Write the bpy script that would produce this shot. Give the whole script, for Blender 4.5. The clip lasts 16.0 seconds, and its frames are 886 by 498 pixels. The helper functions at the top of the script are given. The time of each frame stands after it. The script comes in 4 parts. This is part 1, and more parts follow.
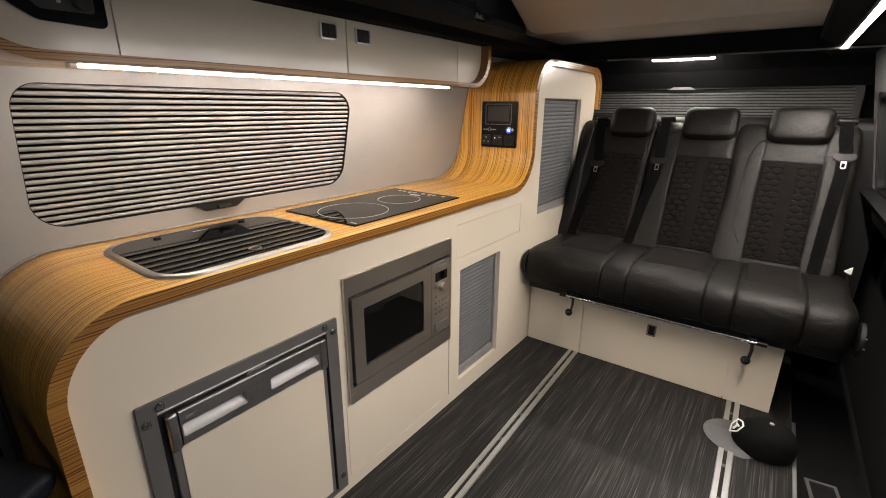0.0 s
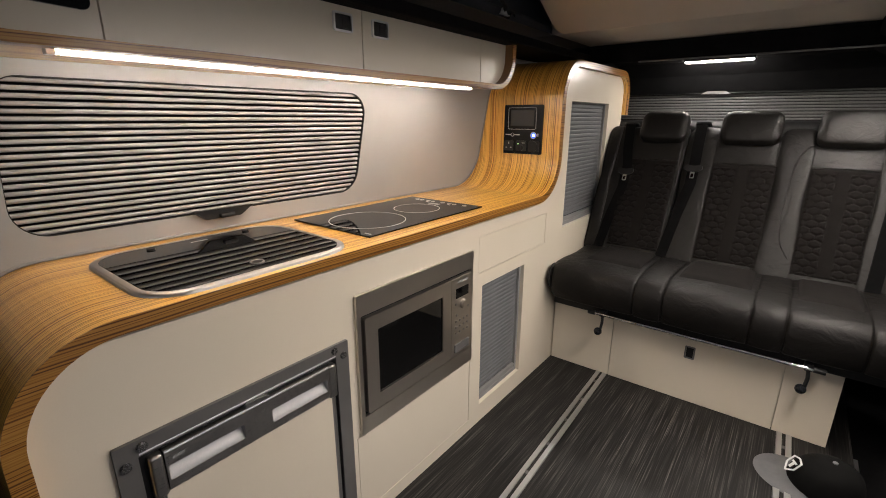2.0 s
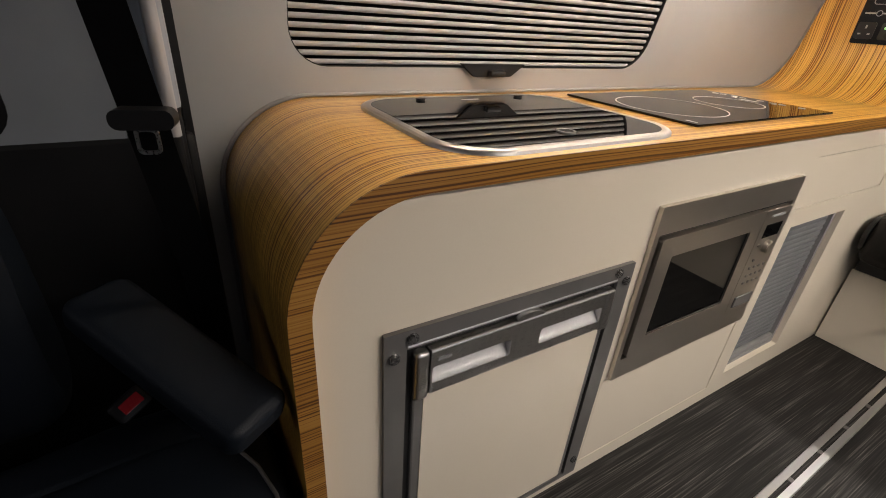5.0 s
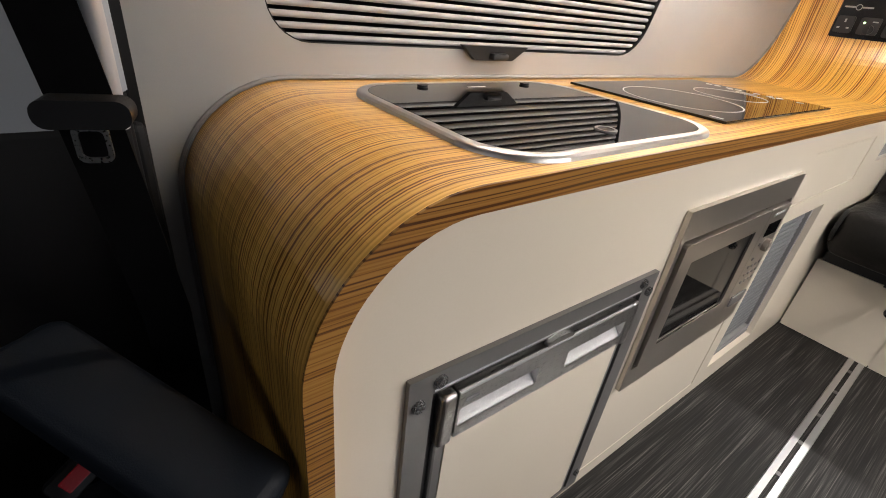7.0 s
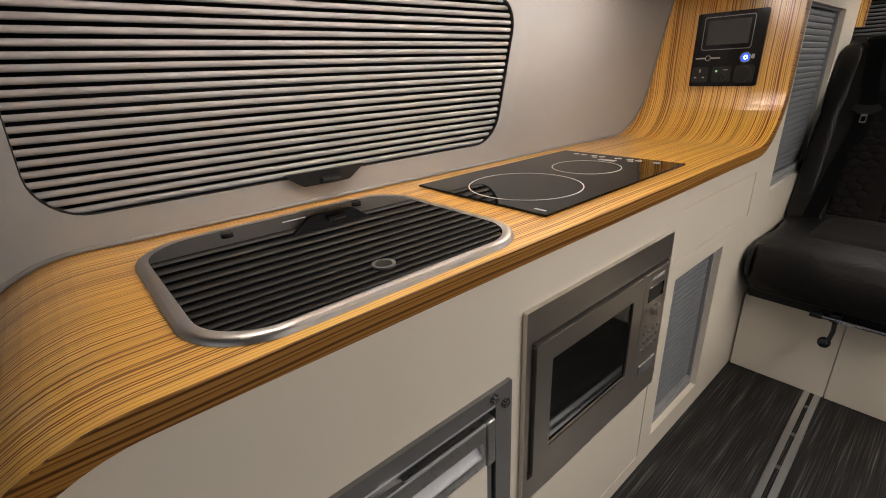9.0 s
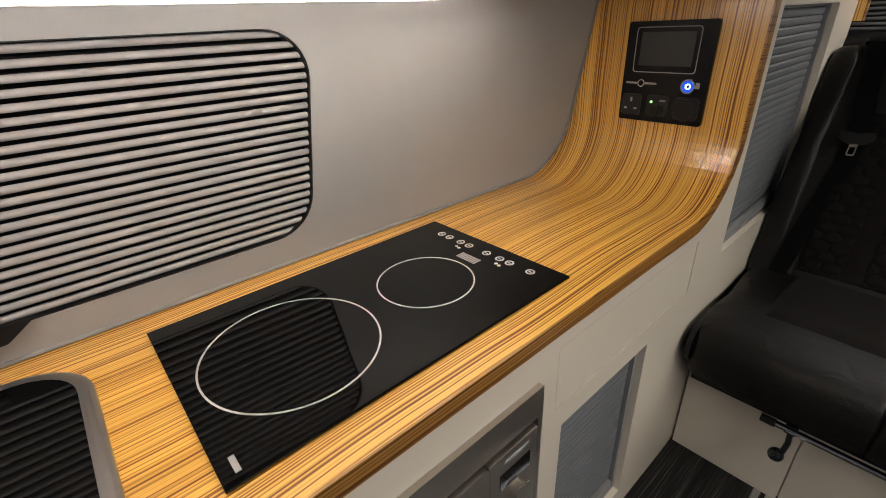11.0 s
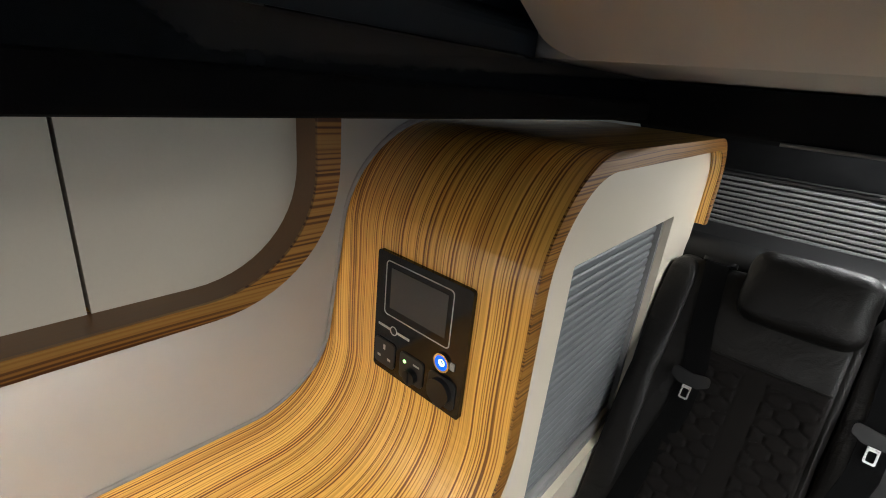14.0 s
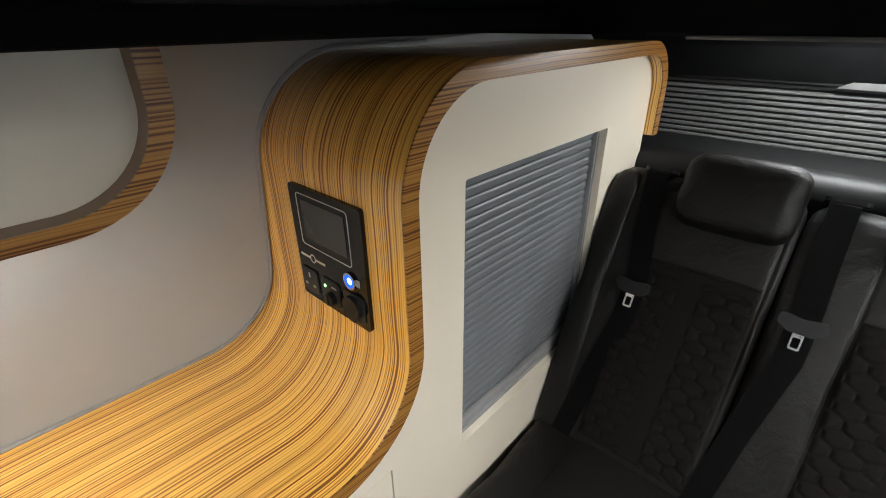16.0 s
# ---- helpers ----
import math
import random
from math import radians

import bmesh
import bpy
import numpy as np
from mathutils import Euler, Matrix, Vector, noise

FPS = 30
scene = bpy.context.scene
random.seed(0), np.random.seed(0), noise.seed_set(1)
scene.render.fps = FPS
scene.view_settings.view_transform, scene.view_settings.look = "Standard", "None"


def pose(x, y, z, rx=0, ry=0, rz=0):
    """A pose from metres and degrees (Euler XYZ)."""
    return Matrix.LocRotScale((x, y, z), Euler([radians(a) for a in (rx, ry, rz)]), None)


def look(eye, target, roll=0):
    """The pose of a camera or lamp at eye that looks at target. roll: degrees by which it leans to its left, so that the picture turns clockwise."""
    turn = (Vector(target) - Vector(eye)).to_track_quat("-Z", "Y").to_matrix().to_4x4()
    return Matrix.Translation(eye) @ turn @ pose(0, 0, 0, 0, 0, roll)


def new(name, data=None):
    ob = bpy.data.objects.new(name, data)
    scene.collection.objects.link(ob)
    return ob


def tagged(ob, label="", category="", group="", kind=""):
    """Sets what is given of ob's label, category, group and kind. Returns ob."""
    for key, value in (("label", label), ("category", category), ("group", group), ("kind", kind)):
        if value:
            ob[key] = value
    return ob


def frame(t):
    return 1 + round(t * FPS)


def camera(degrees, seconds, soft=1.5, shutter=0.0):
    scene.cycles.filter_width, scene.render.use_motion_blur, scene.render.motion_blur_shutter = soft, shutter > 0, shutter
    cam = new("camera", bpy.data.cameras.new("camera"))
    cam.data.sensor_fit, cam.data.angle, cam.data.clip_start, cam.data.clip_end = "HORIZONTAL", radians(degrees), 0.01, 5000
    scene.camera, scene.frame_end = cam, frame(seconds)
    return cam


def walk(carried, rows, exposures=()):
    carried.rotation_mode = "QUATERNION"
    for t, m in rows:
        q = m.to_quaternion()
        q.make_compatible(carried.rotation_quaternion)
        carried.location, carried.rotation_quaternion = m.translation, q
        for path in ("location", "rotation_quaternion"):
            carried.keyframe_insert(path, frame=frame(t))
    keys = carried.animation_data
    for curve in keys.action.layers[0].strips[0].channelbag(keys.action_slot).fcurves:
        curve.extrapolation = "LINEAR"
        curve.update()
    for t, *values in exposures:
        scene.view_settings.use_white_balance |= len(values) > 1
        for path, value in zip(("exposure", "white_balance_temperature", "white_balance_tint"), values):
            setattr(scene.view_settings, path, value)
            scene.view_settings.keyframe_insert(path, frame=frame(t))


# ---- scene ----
cam = camera(89.1, 16.0, soft=1.0)
PATH = [
    (0, (0.144, 0.061, 1.172), (-0.982, 1.599, 0.568), 0.3),
    (0.5, (0.143, 0.067, 1.17), (-0.968, 1.623, 0.581), 0.4),
    (1, (0.12, 0.084, 1.163), (-0.969, 1.657, 0.582), 0.6),
    (1.5, (0.089, 0.103, 1.155), (-0.981, 1.693, 0.587), 0.8),
    (2, (0.044, 0.148, 1.141), (-1.135, 1.664, 0.581), 0.2),
    (2.5, (0.002, 0.167, 1.14), (-1.359, 1.522, 0.583), -0.4),
    (3, (-0.051, 0.188, 1.119), (-1.559, 1.373, 0.552), -0.3),
    (3.5, (-0.12, 0.178, 1.086), (-1.696, 1.226, 0.44), 1.2),
    (4, (-0.194, 0.153, 1.056), (-1.784, 1.115, 0.315), 2.1),
    (4.5, (-0.272, 0.129, 1.019), (-1.82, 1.051, 0.151), 2.7),
    (4.7, (-0.297, 0.121, 1.007), (-1.827, 1.038, 0.102), 3.2),
    (6.8, (-0.477, 0.076, 0.965), (-1.821, 1.166, -0.038), 7.2),
    (7, (-0.483, 0.092, 0.977), (-1.826, 1.205, -0.002), 6.9),
    (7.5, (-0.468, 0.127, 1.021), (-1.825, 1.268, 0.096), 4.2),
    (8, (-0.45, 0.179, 1.041), (-1.811, 1.342, 0.15), 2.3),
    (8.5, (-0.429, 0.246, 1.048), (-1.795, 1.427, 0.189), 0.1),
    (9, (-0.383, 0.344, 1.066), (-1.797, 1.554, 0.334), -2.5),
    (9.2, (-0.381, 0.418, 1.057), (-1.805, 1.646, 0.375), -2.6),
    (11.3, (-0.483, 0.984, 1.232), (-1.825, 2.144, 0.309), -2.4),
    (11.5, (-0.497, 1.037, 1.238), (-1.826, 2.208, 0.308), -1.8),
    (12, (-0.513, 1.109, 1.252), (-1.792, 2.33, 0.318), -0.2),
    (12.5, (-0.537, 1.202, 1.265), (-1.754, 2.494, 0.343), 2.0),
    (13, (-0.55, 1.365, 1.291), (-1.703, 2.724, 0.382), 5.3),
    (13.5, (-0.544, 1.479, 1.344), (-1.712, 2.881, 0.526), 7.5),
    (14, (-0.531, 1.518, 1.441), (-1.733, 2.952, 0.734), 5.9),
    (14.5, (-0.503, 1.539, 1.494), (-1.72, 2.964, 0.794), 2.7),
    (15, (-0.472, 1.528, 1.502), (-1.719, 2.932, 0.812), 1.5),
    (15.5, (-0.385, 1.529, 1.48), (-1.632, 2.92, 0.765), -1.9),
    (16, (-0.36, 1.606, 1.421), (-1.578, 2.907, 0.513), -0.6),
]
walk(cam, [(t, look(eye, target, roll)) for t, eye, target, roll in PATH],
     exposures=[(0.0, 0.44, 6550, 13), (1.5, 0.39, 6500, 13), (3.0, 0.15, 6600, 13), (4.5, 0.24, 6650, 13), (7.0, 0.80, 6200, 12), (7.5, 0.58, 6200, 12), (8.0, 0.32, 6250, 12), (9.0, -0.02, 6300, 12), (11.5, -0.36, 6150, 10), (12.5, -0.30, 6100, 9), (13.0, -0.14, 6100, 8), (13.6, 0.08, 6050, 7), (14.4, 0.86, 5550, 4), (15.2, 0.94, 5550, 4), (16.0, 0.46, 5750, 5)])

# ---- world and light ----
world = bpy.data.worlds.new("outside")
world.use_nodes = True
world.node_tree.nodes["Background"].inputs[0].default_value = (0.94, 0.94, 1.0, 1)
world.node_tree.nodes["Background"].inputs[1].default_value = 0.42
scene.world = world
LED = 56.0
# light from outside through the windscreen
sky = bpy.data.lights.new("windscreen_light", "AREA")
sky.shape, sky.size, sky.size_y, sky.energy, sky.color = "RECTANGLE", 1.60, 0.55, 0.6, (0.94, 0.95, 1.0)
new("windscreen_light", sky).matrix_basis = look((-0.30, -1.49, 1.17), (-0.30, 0.0, 1.17))


# ---- materials ----
def nodes_of(name):
    m = bpy.data.materials.new(name)
    m.use_nodes = True
    t = m.node_tree
    return m, t, t.nodes["Principled BSDF"]


def add(t, kind, **values):
    n = t.nodes.new(kind)
    for k, v in values.items():
        n.inputs[k.replace("_", " ")].default_value = v
    return n


def coords(t, scale, spin=(0, 0, 0)):
    c = t.nodes.new("ShaderNodeTexCoord")
    m = t.nodes.new("ShaderNodeMapping")
    m.inputs["Scale"].default_value = scale
    m.inputs["Rotation"].default_value = spin
    t.links.new(c.outputs["Object"], m.inputs["Vector"])
    return m.outputs["Vector"]


def ramp(t, source, stops):
    r = t.nodes.new("ShaderNodeValToRGB")
    e = r.color_ramp.elements
    while len(e) < len(stops):
        e.new(0.5)
    for k, (p, c) in zip(e, stops):
        k.position, k.color = p, (*c, 1)
    t.links.new(source, r.inputs[0])
    return r.outputs[0]


def surf(name, a, b, scale=8.0, rough=(0.4, 0.5), metal=0.0, bump=0.0, grain=400.0, stretch=(1, 1, 1), coat=0.0, coat_rough=0.1, sheen=0.0, spec=0.5, crease=0.0):
    """A plain surface: two tones in large soft patches, fine grain in the gloss and the relief."""
    m, t, p = nodes_of(name)
    big = add(t, "ShaderNodeTexNoise", Scale=scale, Detail=4.0)
    t.links.new(coords(t, (1, 1, 1)), big.inputs["Vector"])
    fine = add(t, "ShaderNodeTexNoise", Scale=grain, Detail=3.0)
    t.links.new(coords(t, stretch), fine.inputs["Vector"])
    both = t.nodes.new("ShaderNodeMath")
    both.operation = "MULTIPLY_ADD"
    both.inputs[1].default_value = 0.35
    t.links.new(fine.outputs["Fac"], both.inputs[0])
    less = t.nodes.new("ShaderNodeMath")
    less.operation = "MULTIPLY"
    less.inputs[1].default_value = 0.65
    t.links.new(big.outputs["Fac"], less.inputs[0])
    t.links.new(less.outputs[0], both.inputs[2])
    t.links.new(ramp(t, both.outputs[0], [(0.3, a), (0.7, b)]), p.inputs["Base Color"])
    r = t.nodes.new("ShaderNodeMapRange")
    r.inputs["From Min"].default_value, r.inputs["From Max"].default_value = 0.3, 0.7
    r.inputs["To Min"].default_value, r.inputs["To Max"].default_value = rough
    t.links.new(fine.outputs["Fac"], r.inputs["Value"])
    t.links.new(r.outputs["Result"], p.inputs["Roughness"])
    p.inputs["Metallic"].default_value = metal
    p.inputs["Coat Weight"].default_value = coat
    p.inputs["Coat Roughness"].default_value = coat_rough
    p.inputs["Sheen Weight"].default_value = sheen
    p.inputs["Specular IOR Level"].default_value = spec
    if bump:
        n = add(t, "ShaderNodeBump", Strength=bump, Distance=0.001)
        t.links.new(fine.outputs["Fac"], n.inputs["Height"])
        t.links.new(n.outputs["Normal"], p.inputs["Normal"])
        if crease:
            soft = add(t, "ShaderNodeTexNoise", Scale=16.0, Detail=4.0, Distortion=0.8)
            t.links.new(coords(t, (1, 1, 1)), soft.inputs["Vector"])
            w = add(t, "ShaderNodeBump", Strength=crease, Distance=0.012)
            t.links.new(soft.outputs["Fac"], w.inputs["Height"])
            t.links.new(w.outputs["Normal"], n.inputs["Normal"])
    return m


def zebrano(name, across, dull=0.0):
    """Striped veneer: fine dark lines that run along two axes and follow one another across the third."""
    m, t, p = nodes_of(name)
    one = [1.3, 1.3, 1.3]
    one[across] = 0.0
    wave = add(t, "ShaderNodeTexNoise", Scale=1.6, Detail=2.0)
    t.links.new(coords(t, one), wave.inputs["Vector"])
    shift = t.nodes.new("ShaderNodeVectorMath")
    shift.operation = "MULTIPLY_ADD"
    step = [0.0, 0.0, 0.0]
    step[across] = 0.022
    shift.inputs[1].default_value = step
    t.links.new(wave.outputs["Color"], shift.inputs[0])
    c = t.nodes.new("ShaderNodeTexCoord")
    t.links.new(c.outputs["Object"], shift.inputs[2])

    def lines(k, along, detail):
        f = [along] * 3
        f[across] = k
        mp = t.nodes.new("ShaderNodeMapping")
        mp.inputs["Scale"].default_value = f
        t.links.new(shift.outputs[0], mp.inputs["Vector"])
        n = add(t, "ShaderNodeTexNoise", Scale=1.0, Detail=detail, Roughness=0.55)
        t.links.new(mp.outputs["Vector"], n.inputs["Vector"])
        return n.outputs["Fac"]

    fine, hair, tone, drift = lines(290, 0.4, 3.0), lines(900, 12.0, 2.0), lines(20, 0.5, 2.0), lines(75, 0.45, 2.0)
    squeeze = [0.0, 0.0, 0.0]
    squeeze[across] = 1.0
    mp = t.nodes.new("ShaderNodeMapping")
    mp.inputs["Scale"].default_value = squeeze
    t.links.new(shift.outputs[0], mp.inputs["Vector"])
    band = add(t, "ShaderNodeTexWave", Scale=62.0, Distortion=0.0)
    band.wave_type, band.bands_direction, band.wave_profile = "BANDS", "XYZ"[across], "SIN"
    t.links.new(mp.outputs["Vector"], band.inputs["Vector"])
    phase = t.nodes.new("ShaderNodeMath")
    phase.operation = "MULTIPLY"
    phase.inputs[1].default_value = 22.0
    t.links.new(drift, phase.inputs[0])
    t.links.new(phase.outputs[0], band.inputs["Phase Offset"])
    s = t.nodes.new("ShaderNodeMath")
    s.operation = "MULTIPLY_ADD"
    s.inputs[1].default_value = 0.25
    h = t.nodes.new("ShaderNodeMath")
    h.operation = "MULTIPLY"
    h.inputs[1].default_value = 1.0
    t.links.new(fine, h.inputs[0])
    t.links.new(band.outputs["Fac"], s.inputs[0])
    t.links.new(h.outputs[0], s.inputs[2])
    d, g = 1.0 - dull, 1.0 - dull * 1.12
    col = ramp(t, s.outputs[0], [(0.44, (0.21 * d, 0.078 * g, 0.011 * g)), (0.505, (0.40 * d, 0.170 * g, 0.025 * g)), (0.57, (0.73 * d, 0.385 * g, 0.068 * g)), (0.74, (0.95 * d, 0.570 * g, 0.128 * g))])
    mix = t.nodes.new("ShaderNodeMix")
    mix.data_type, mix.blend_type = "RGBA", "MULTIPLY"
    mix.inputs["Factor"].default_value = 0.55
    t.links.new(col, mix.inputs["A"])
    t.links.new(ramp(t, tone, [(0.32, (0.70, 0.62, 0.52)), (0.58, (1, 1, 1))]), mix.inputs["B"])
    t.links.new(mix.outputs["Result"], p.inputs["Base Color"])
    p.inputs["Roughness"].default_value = 0.32
    p.inputs["Coat Weight"].default_value = 0.9 - 1.2 * dull
    p.inputs["Coat Roughness"].default_value = 0.19
    n = add(t, "ShaderNodeBump", Strength=0.25, Distance=0.0006)
    t.links.new(hair, n.inputs["Height"])
    t.links.new(n.outputs["Normal"], p.inputs["Normal"])
    return m


def floor_vinyl():
    m, t, p = nodes_of("floor_vinyl")
    a = add(t, "ShaderNodeTexNoise", Scale=1.0, Detail=3.0, Roughness=0.6)
    t.links.new(coords(t, (290, 3.4, 5)), a.inputs["Vector"])
    b = add(t, "ShaderNodeTexNoise", Scale=1.0, Detail=2.0)
    t.links.new(coords(t, (38, 2.2, 2)), b.inputs["Vector"])
    s = t.nodes.new("ShaderNodeMath")
    s.operation = "MULTIPLY_ADD"
    s.inputs[1].default_value = 0.75
    h = t.nodes.new("ShaderNodeMath")
    h.operation = "MULTIPLY"
    h.inputs[1].default_value = 0.25
    t.links.new(b.outputs["Fac"], h.inputs[0])
    t.links.new(a.outputs["Fac"], s.inputs[0])
    t.links.new(h.outputs[0], s.inputs[2])
    t.links.new(ramp(t, s.outputs[0], [(0.42, (0.0045, 0.0042, 0.0041)), (0.52, (0.015, 0.0142, 0.0136)), (0.60, (0.054, 0.051, 0.048)), (0.72, (0.17, 0.16, 0.15))]), p.inputs["Base Color"])
    p.inputs["Roughness"].default_value = 0.52
    p.inputs["Specular IOR Level"].default_value = 0.3
    n = add(t, "ShaderNodeBump", Strength=0.25, Distance=0.0006)
    t.links.new(a.outputs["Fac"], n.inputs["Height"])
    t.links.new(n.outputs["Normal"], p.inputs["Normal"])
    return m


def glow(name, colour, strength, base=(0.8, 0.8, 0.8)):
    m, t, p = nodes_of(name)
    p.inputs["Base Color"].default_value = (*base, 1)
    p.inputs["Emission Color"].default_value = (*colour, 1)
    p.inputs["Emission Strength"].default_value = strength
    return m


WOOD = zebrano("zebrano_sheet", 0)
# plain brown veneer, its colour darkened for the shade on the locker lip
SHADED_VENEER = surf("shaded_brown_veneer", (0.20, 0.098, 0.034), (0.27, 0.138, 0.050), 5, (0.36, 0.46), bump=0.1, grain=300, stretch=(1, 0.05, 1), coat=0.2, coat_rough=0.2)
WOOD_EDGE = zebrano("zebrano_edge", 2, 0.56)
CREAM = surf("cream_lacquer", (0.73, 0.655, 0.535), (0.77, 0.695, 0.575), 3, (0.30, 0.36), coat=0.40, coat_rough=0.10)
WALL = surf("taupe_wall_lining", (0.284, 0.288, 0.286), (0.328, 0.331, 0.328), 5, (0.36, 0.46), bump=0.15, grain=900, sheen=0.1)
GREY_SUEDE = surf("grey_suede_lining", (0.013, 0.013, 0.0145), (0.022, 0.022, 0.024), 14, (0.8, 0.95), bump=0.3, grain=700, sheen=0.05)
ROOF_CLOTH = surf("warm_grey_headlining", (0.63, 0.585, 0.54), (0.69, 0.645, 0.59), 6, (0.85, 0.95), bump=0.3, grain=800)
BLACK_CLOTH = surf("black_carpet_lining", (0.0035, 0.0035, 0.004), (0.008, 0.008, 0.0085), 20, (0.85, 1.0), bump=0.4, grain=900, spec=0.15)
CANVAS = surf("dark_canvas", (0.027, 0.033, 0.042), (0.038, 0.046, 0.057), 12, (0.45, 0.6), bump=0.3, grain=1200, spec=0.3)
GLOSS_BLACK = surf("gloss_black_trim", (0.009, 0.010, 0.012), (0.013, 0.0145, 0.017), 10, (0.04, 0.08), bump=0.14, grain=48, spec=0.5)
BLACK_PLASTIC = surf("black_plastic", (0.0045, 0.0045, 0.0048), (0.008, 0.008, 0.0083), 30, (0.4, 0.55), bump=0.1, grain=1500, spec=0.35)
BLACK_GLASS = surf("black_glass", (0.0022, 0.0022, 0.0026), (0.0036, 0.0036, 0.0036), 4, (0.03, 0.05), grain=40, spec=0.4)
LID_GLASS = surf("black_lid_glass", (0.0022, 0.0022, 0.0026), (0.0036, 0.0036, 0.0036), 4, (0.015, 0.03), grain=40, spec=0.5)
PANEL_BLACK = surf("satin_black_panel", (0.005, 0.005, 0.0053), (0.008, 0.008, 0.0083), 20, (0.08, 0.12), grain=900, spec=0.3)
SWITCH_BLACK = surf("dark_switch_plastic", (0.016, 0.016, 0.0165), (0.022, 0.022, 0.0225), 20, (0.35, 0.45), bump=0.05, grain=900, spec=0.3)
OVEN_STEEL = surf("warm_brushed_steel", (0.56, 0.515, 0.46), (0.63, 0.58, 0.52), 6, (0.33, 0.42), metal=1.0, grain=1500, stretch=(1, 0.04, 3))
REAR_PLEAT = surf("grey_blind_pleats", (0.10, 0.098, 0.098), (0.13, 0.127, 0.125), 30, (0.6, 0.7), bump=0.2, grain=1200)
KEY = surf("dim_grey_print", (0.20, 0.20, 0.20), (0.25, 0.25, 0.25), 20, (0.4, 0.5))
STEEL = surf("brushed_steel", (0.46, 0.45, 0.44), (0.52, 0.51, 0.495), 6, (0.26, 0.34), metal=1.0, grain=1500, stretch=(1, 0.04, 3))
SATIN = surf("satin_aluminium", (0.66, 0.66, 0.67), (0.74, 0.74, 0.74), 12, (0.34, 0.46), metal=1.0, bump=0.05, grain=500)
RIM = surf("dull_steel_rim", (0.50, 0.49, 0.48), (0.57, 0.56, 0.55), 12, (0.34, 0.44), metal=1.0)
CHROME = surf("chrome", (0.75, 0.75, 0.75), (0.8, 0.8, 0.8), 5, (0.06, 0.12), metal=1.0)
TONGUE = surf("bright_zinc", (0.62, 0.62, 0.62), (0.7, 0.7, 0.7), 5, (0.25, 0.35), metal=1.0)
GUNMETAL = surf("grey_painted_metal", (0.175, 0.170, 0.166), (0.215, 0.208, 0.204), 12, (0.32, 0.42), metal=0.5)
SCREW = surf("dark_screw_steel", (0.24, 0.24, 0.24), (0.30, 0.30, 0.30), 12, (0.22, 0.30), metal=0.9)
SHUTTER = surf("grey_shutter_plastic", (0.125, 0.130, 0.138), (0.155, 0.161, 0.17), 10, (0.42, 0.52), bump=0.1, grain=900)
SHUTTER_RAIL = surf("grey_shutter_rail", (0.23, 0.23, 0.23), (0.28, 0.28, 0.28), 10, (0.4, 0.5))
PLEAT = surf("beige_blind_pleats", (0.282, 0.275, 0.276), (0.330, 0.322, 0.322), 30, (0.6, 0.7), bump=0.2, grain=1200)
LEATHER = surf("black_leather", (0.0042, 0.0037, 0.0033), (0.0072, 0.0063, 0.0056), 9, (0.42, 0.56), bump=0.5, grain=420, spec=0.25, crease=0.5)
SUEDE = surf("dark_brown_suede_fabric", (0.0042, 0.0034, 0.0031), (0.0074, 0.0061, 0.0055), 25, (0.8, 0.95), bump=0.5, grain=900, sheen=0.02, spec=0.12)
WEB = surf("belt_webbing", (0.0022, 0.0022, 0.0024), (0.0042, 0.0042, 0.0044), 30, (0.8, 0.9), bump=0.5, grain=700, stretch=(1, 1, 4), spec=0.06)
NAVY = surf("dark_seat_vinyl", (0.0052, 0.0078, 0.012), (0.0082, 0.0115, 0.0172), 12, (0.5, 0.6), bump=0.3, grain=600, spec=0.2)
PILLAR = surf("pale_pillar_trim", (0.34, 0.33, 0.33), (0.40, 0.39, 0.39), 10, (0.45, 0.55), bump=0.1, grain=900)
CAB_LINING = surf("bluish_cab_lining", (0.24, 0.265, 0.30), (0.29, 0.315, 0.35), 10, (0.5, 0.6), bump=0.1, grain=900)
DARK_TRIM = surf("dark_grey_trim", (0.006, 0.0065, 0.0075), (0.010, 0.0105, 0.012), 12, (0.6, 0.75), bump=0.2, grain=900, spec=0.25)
WHITE = surf("white_print", (0.70, 0.70, 0.70), (0.78, 0.78, 0.78), 20, (0.4, 0.5))
RECESS = surf("pale_grey_plastic", (0.46, 0.46, 0.475), (0.52, 0.52, 0.535), 10, (0.22, 0.30))
RING = surf("pale_grey_print", (0.50, 0.50, 0.50), (0.56, 0.56, 0.56), 20, (0.35, 0.45))
GREY_PRINT = surf("grey_print", (0.36, 0.36, 0.36), (0.42, 0.42, 0.42), 20, (0.4, 0.5))
SCREEN = surf("dark_screen", (0.035, 0.036, 0.037), (0.045, 0.046, 0.046), 8, (0.18, 0.24))
RED = surf("red_plastic", (0.42, 0.015, 0.025), (0.50, 0.02, 0.03), 20, (0.2, 0.28))
CAP_GREY = surf("grey_wool_twill", (0.22, 0.22, 0.23), (0.28, 0.28, 0.29), 30, (0.8, 0.95), bump=0.5, grain=900)
CAP_BLACK = surf("black_wool_twill", (0.003, 0.003, 0.003), (0.006, 0.006, 0.006), 30, (0.85, 1.0), bump=0.5, grain=900, spec=0.15)
PIPING = surf("pale_grey_piping", (0.21, 0.205, 0.205), (0.26, 0.254, 0.25), 30, (0.4, 0.5))
VINYL = floor_vinyl()
GLASS, _tree, _shader = nodes_of("clear_glass")
_shader.inputs["Base Color"].default_value = (0.93, 0.97, 0.97, 1)
_shader.inputs["Transmission Weight"].default_value = 1.0
_shader.inputs["Roughness"].default_value = 0.0
_shader.inputs["IOR"].default_value = 1.45
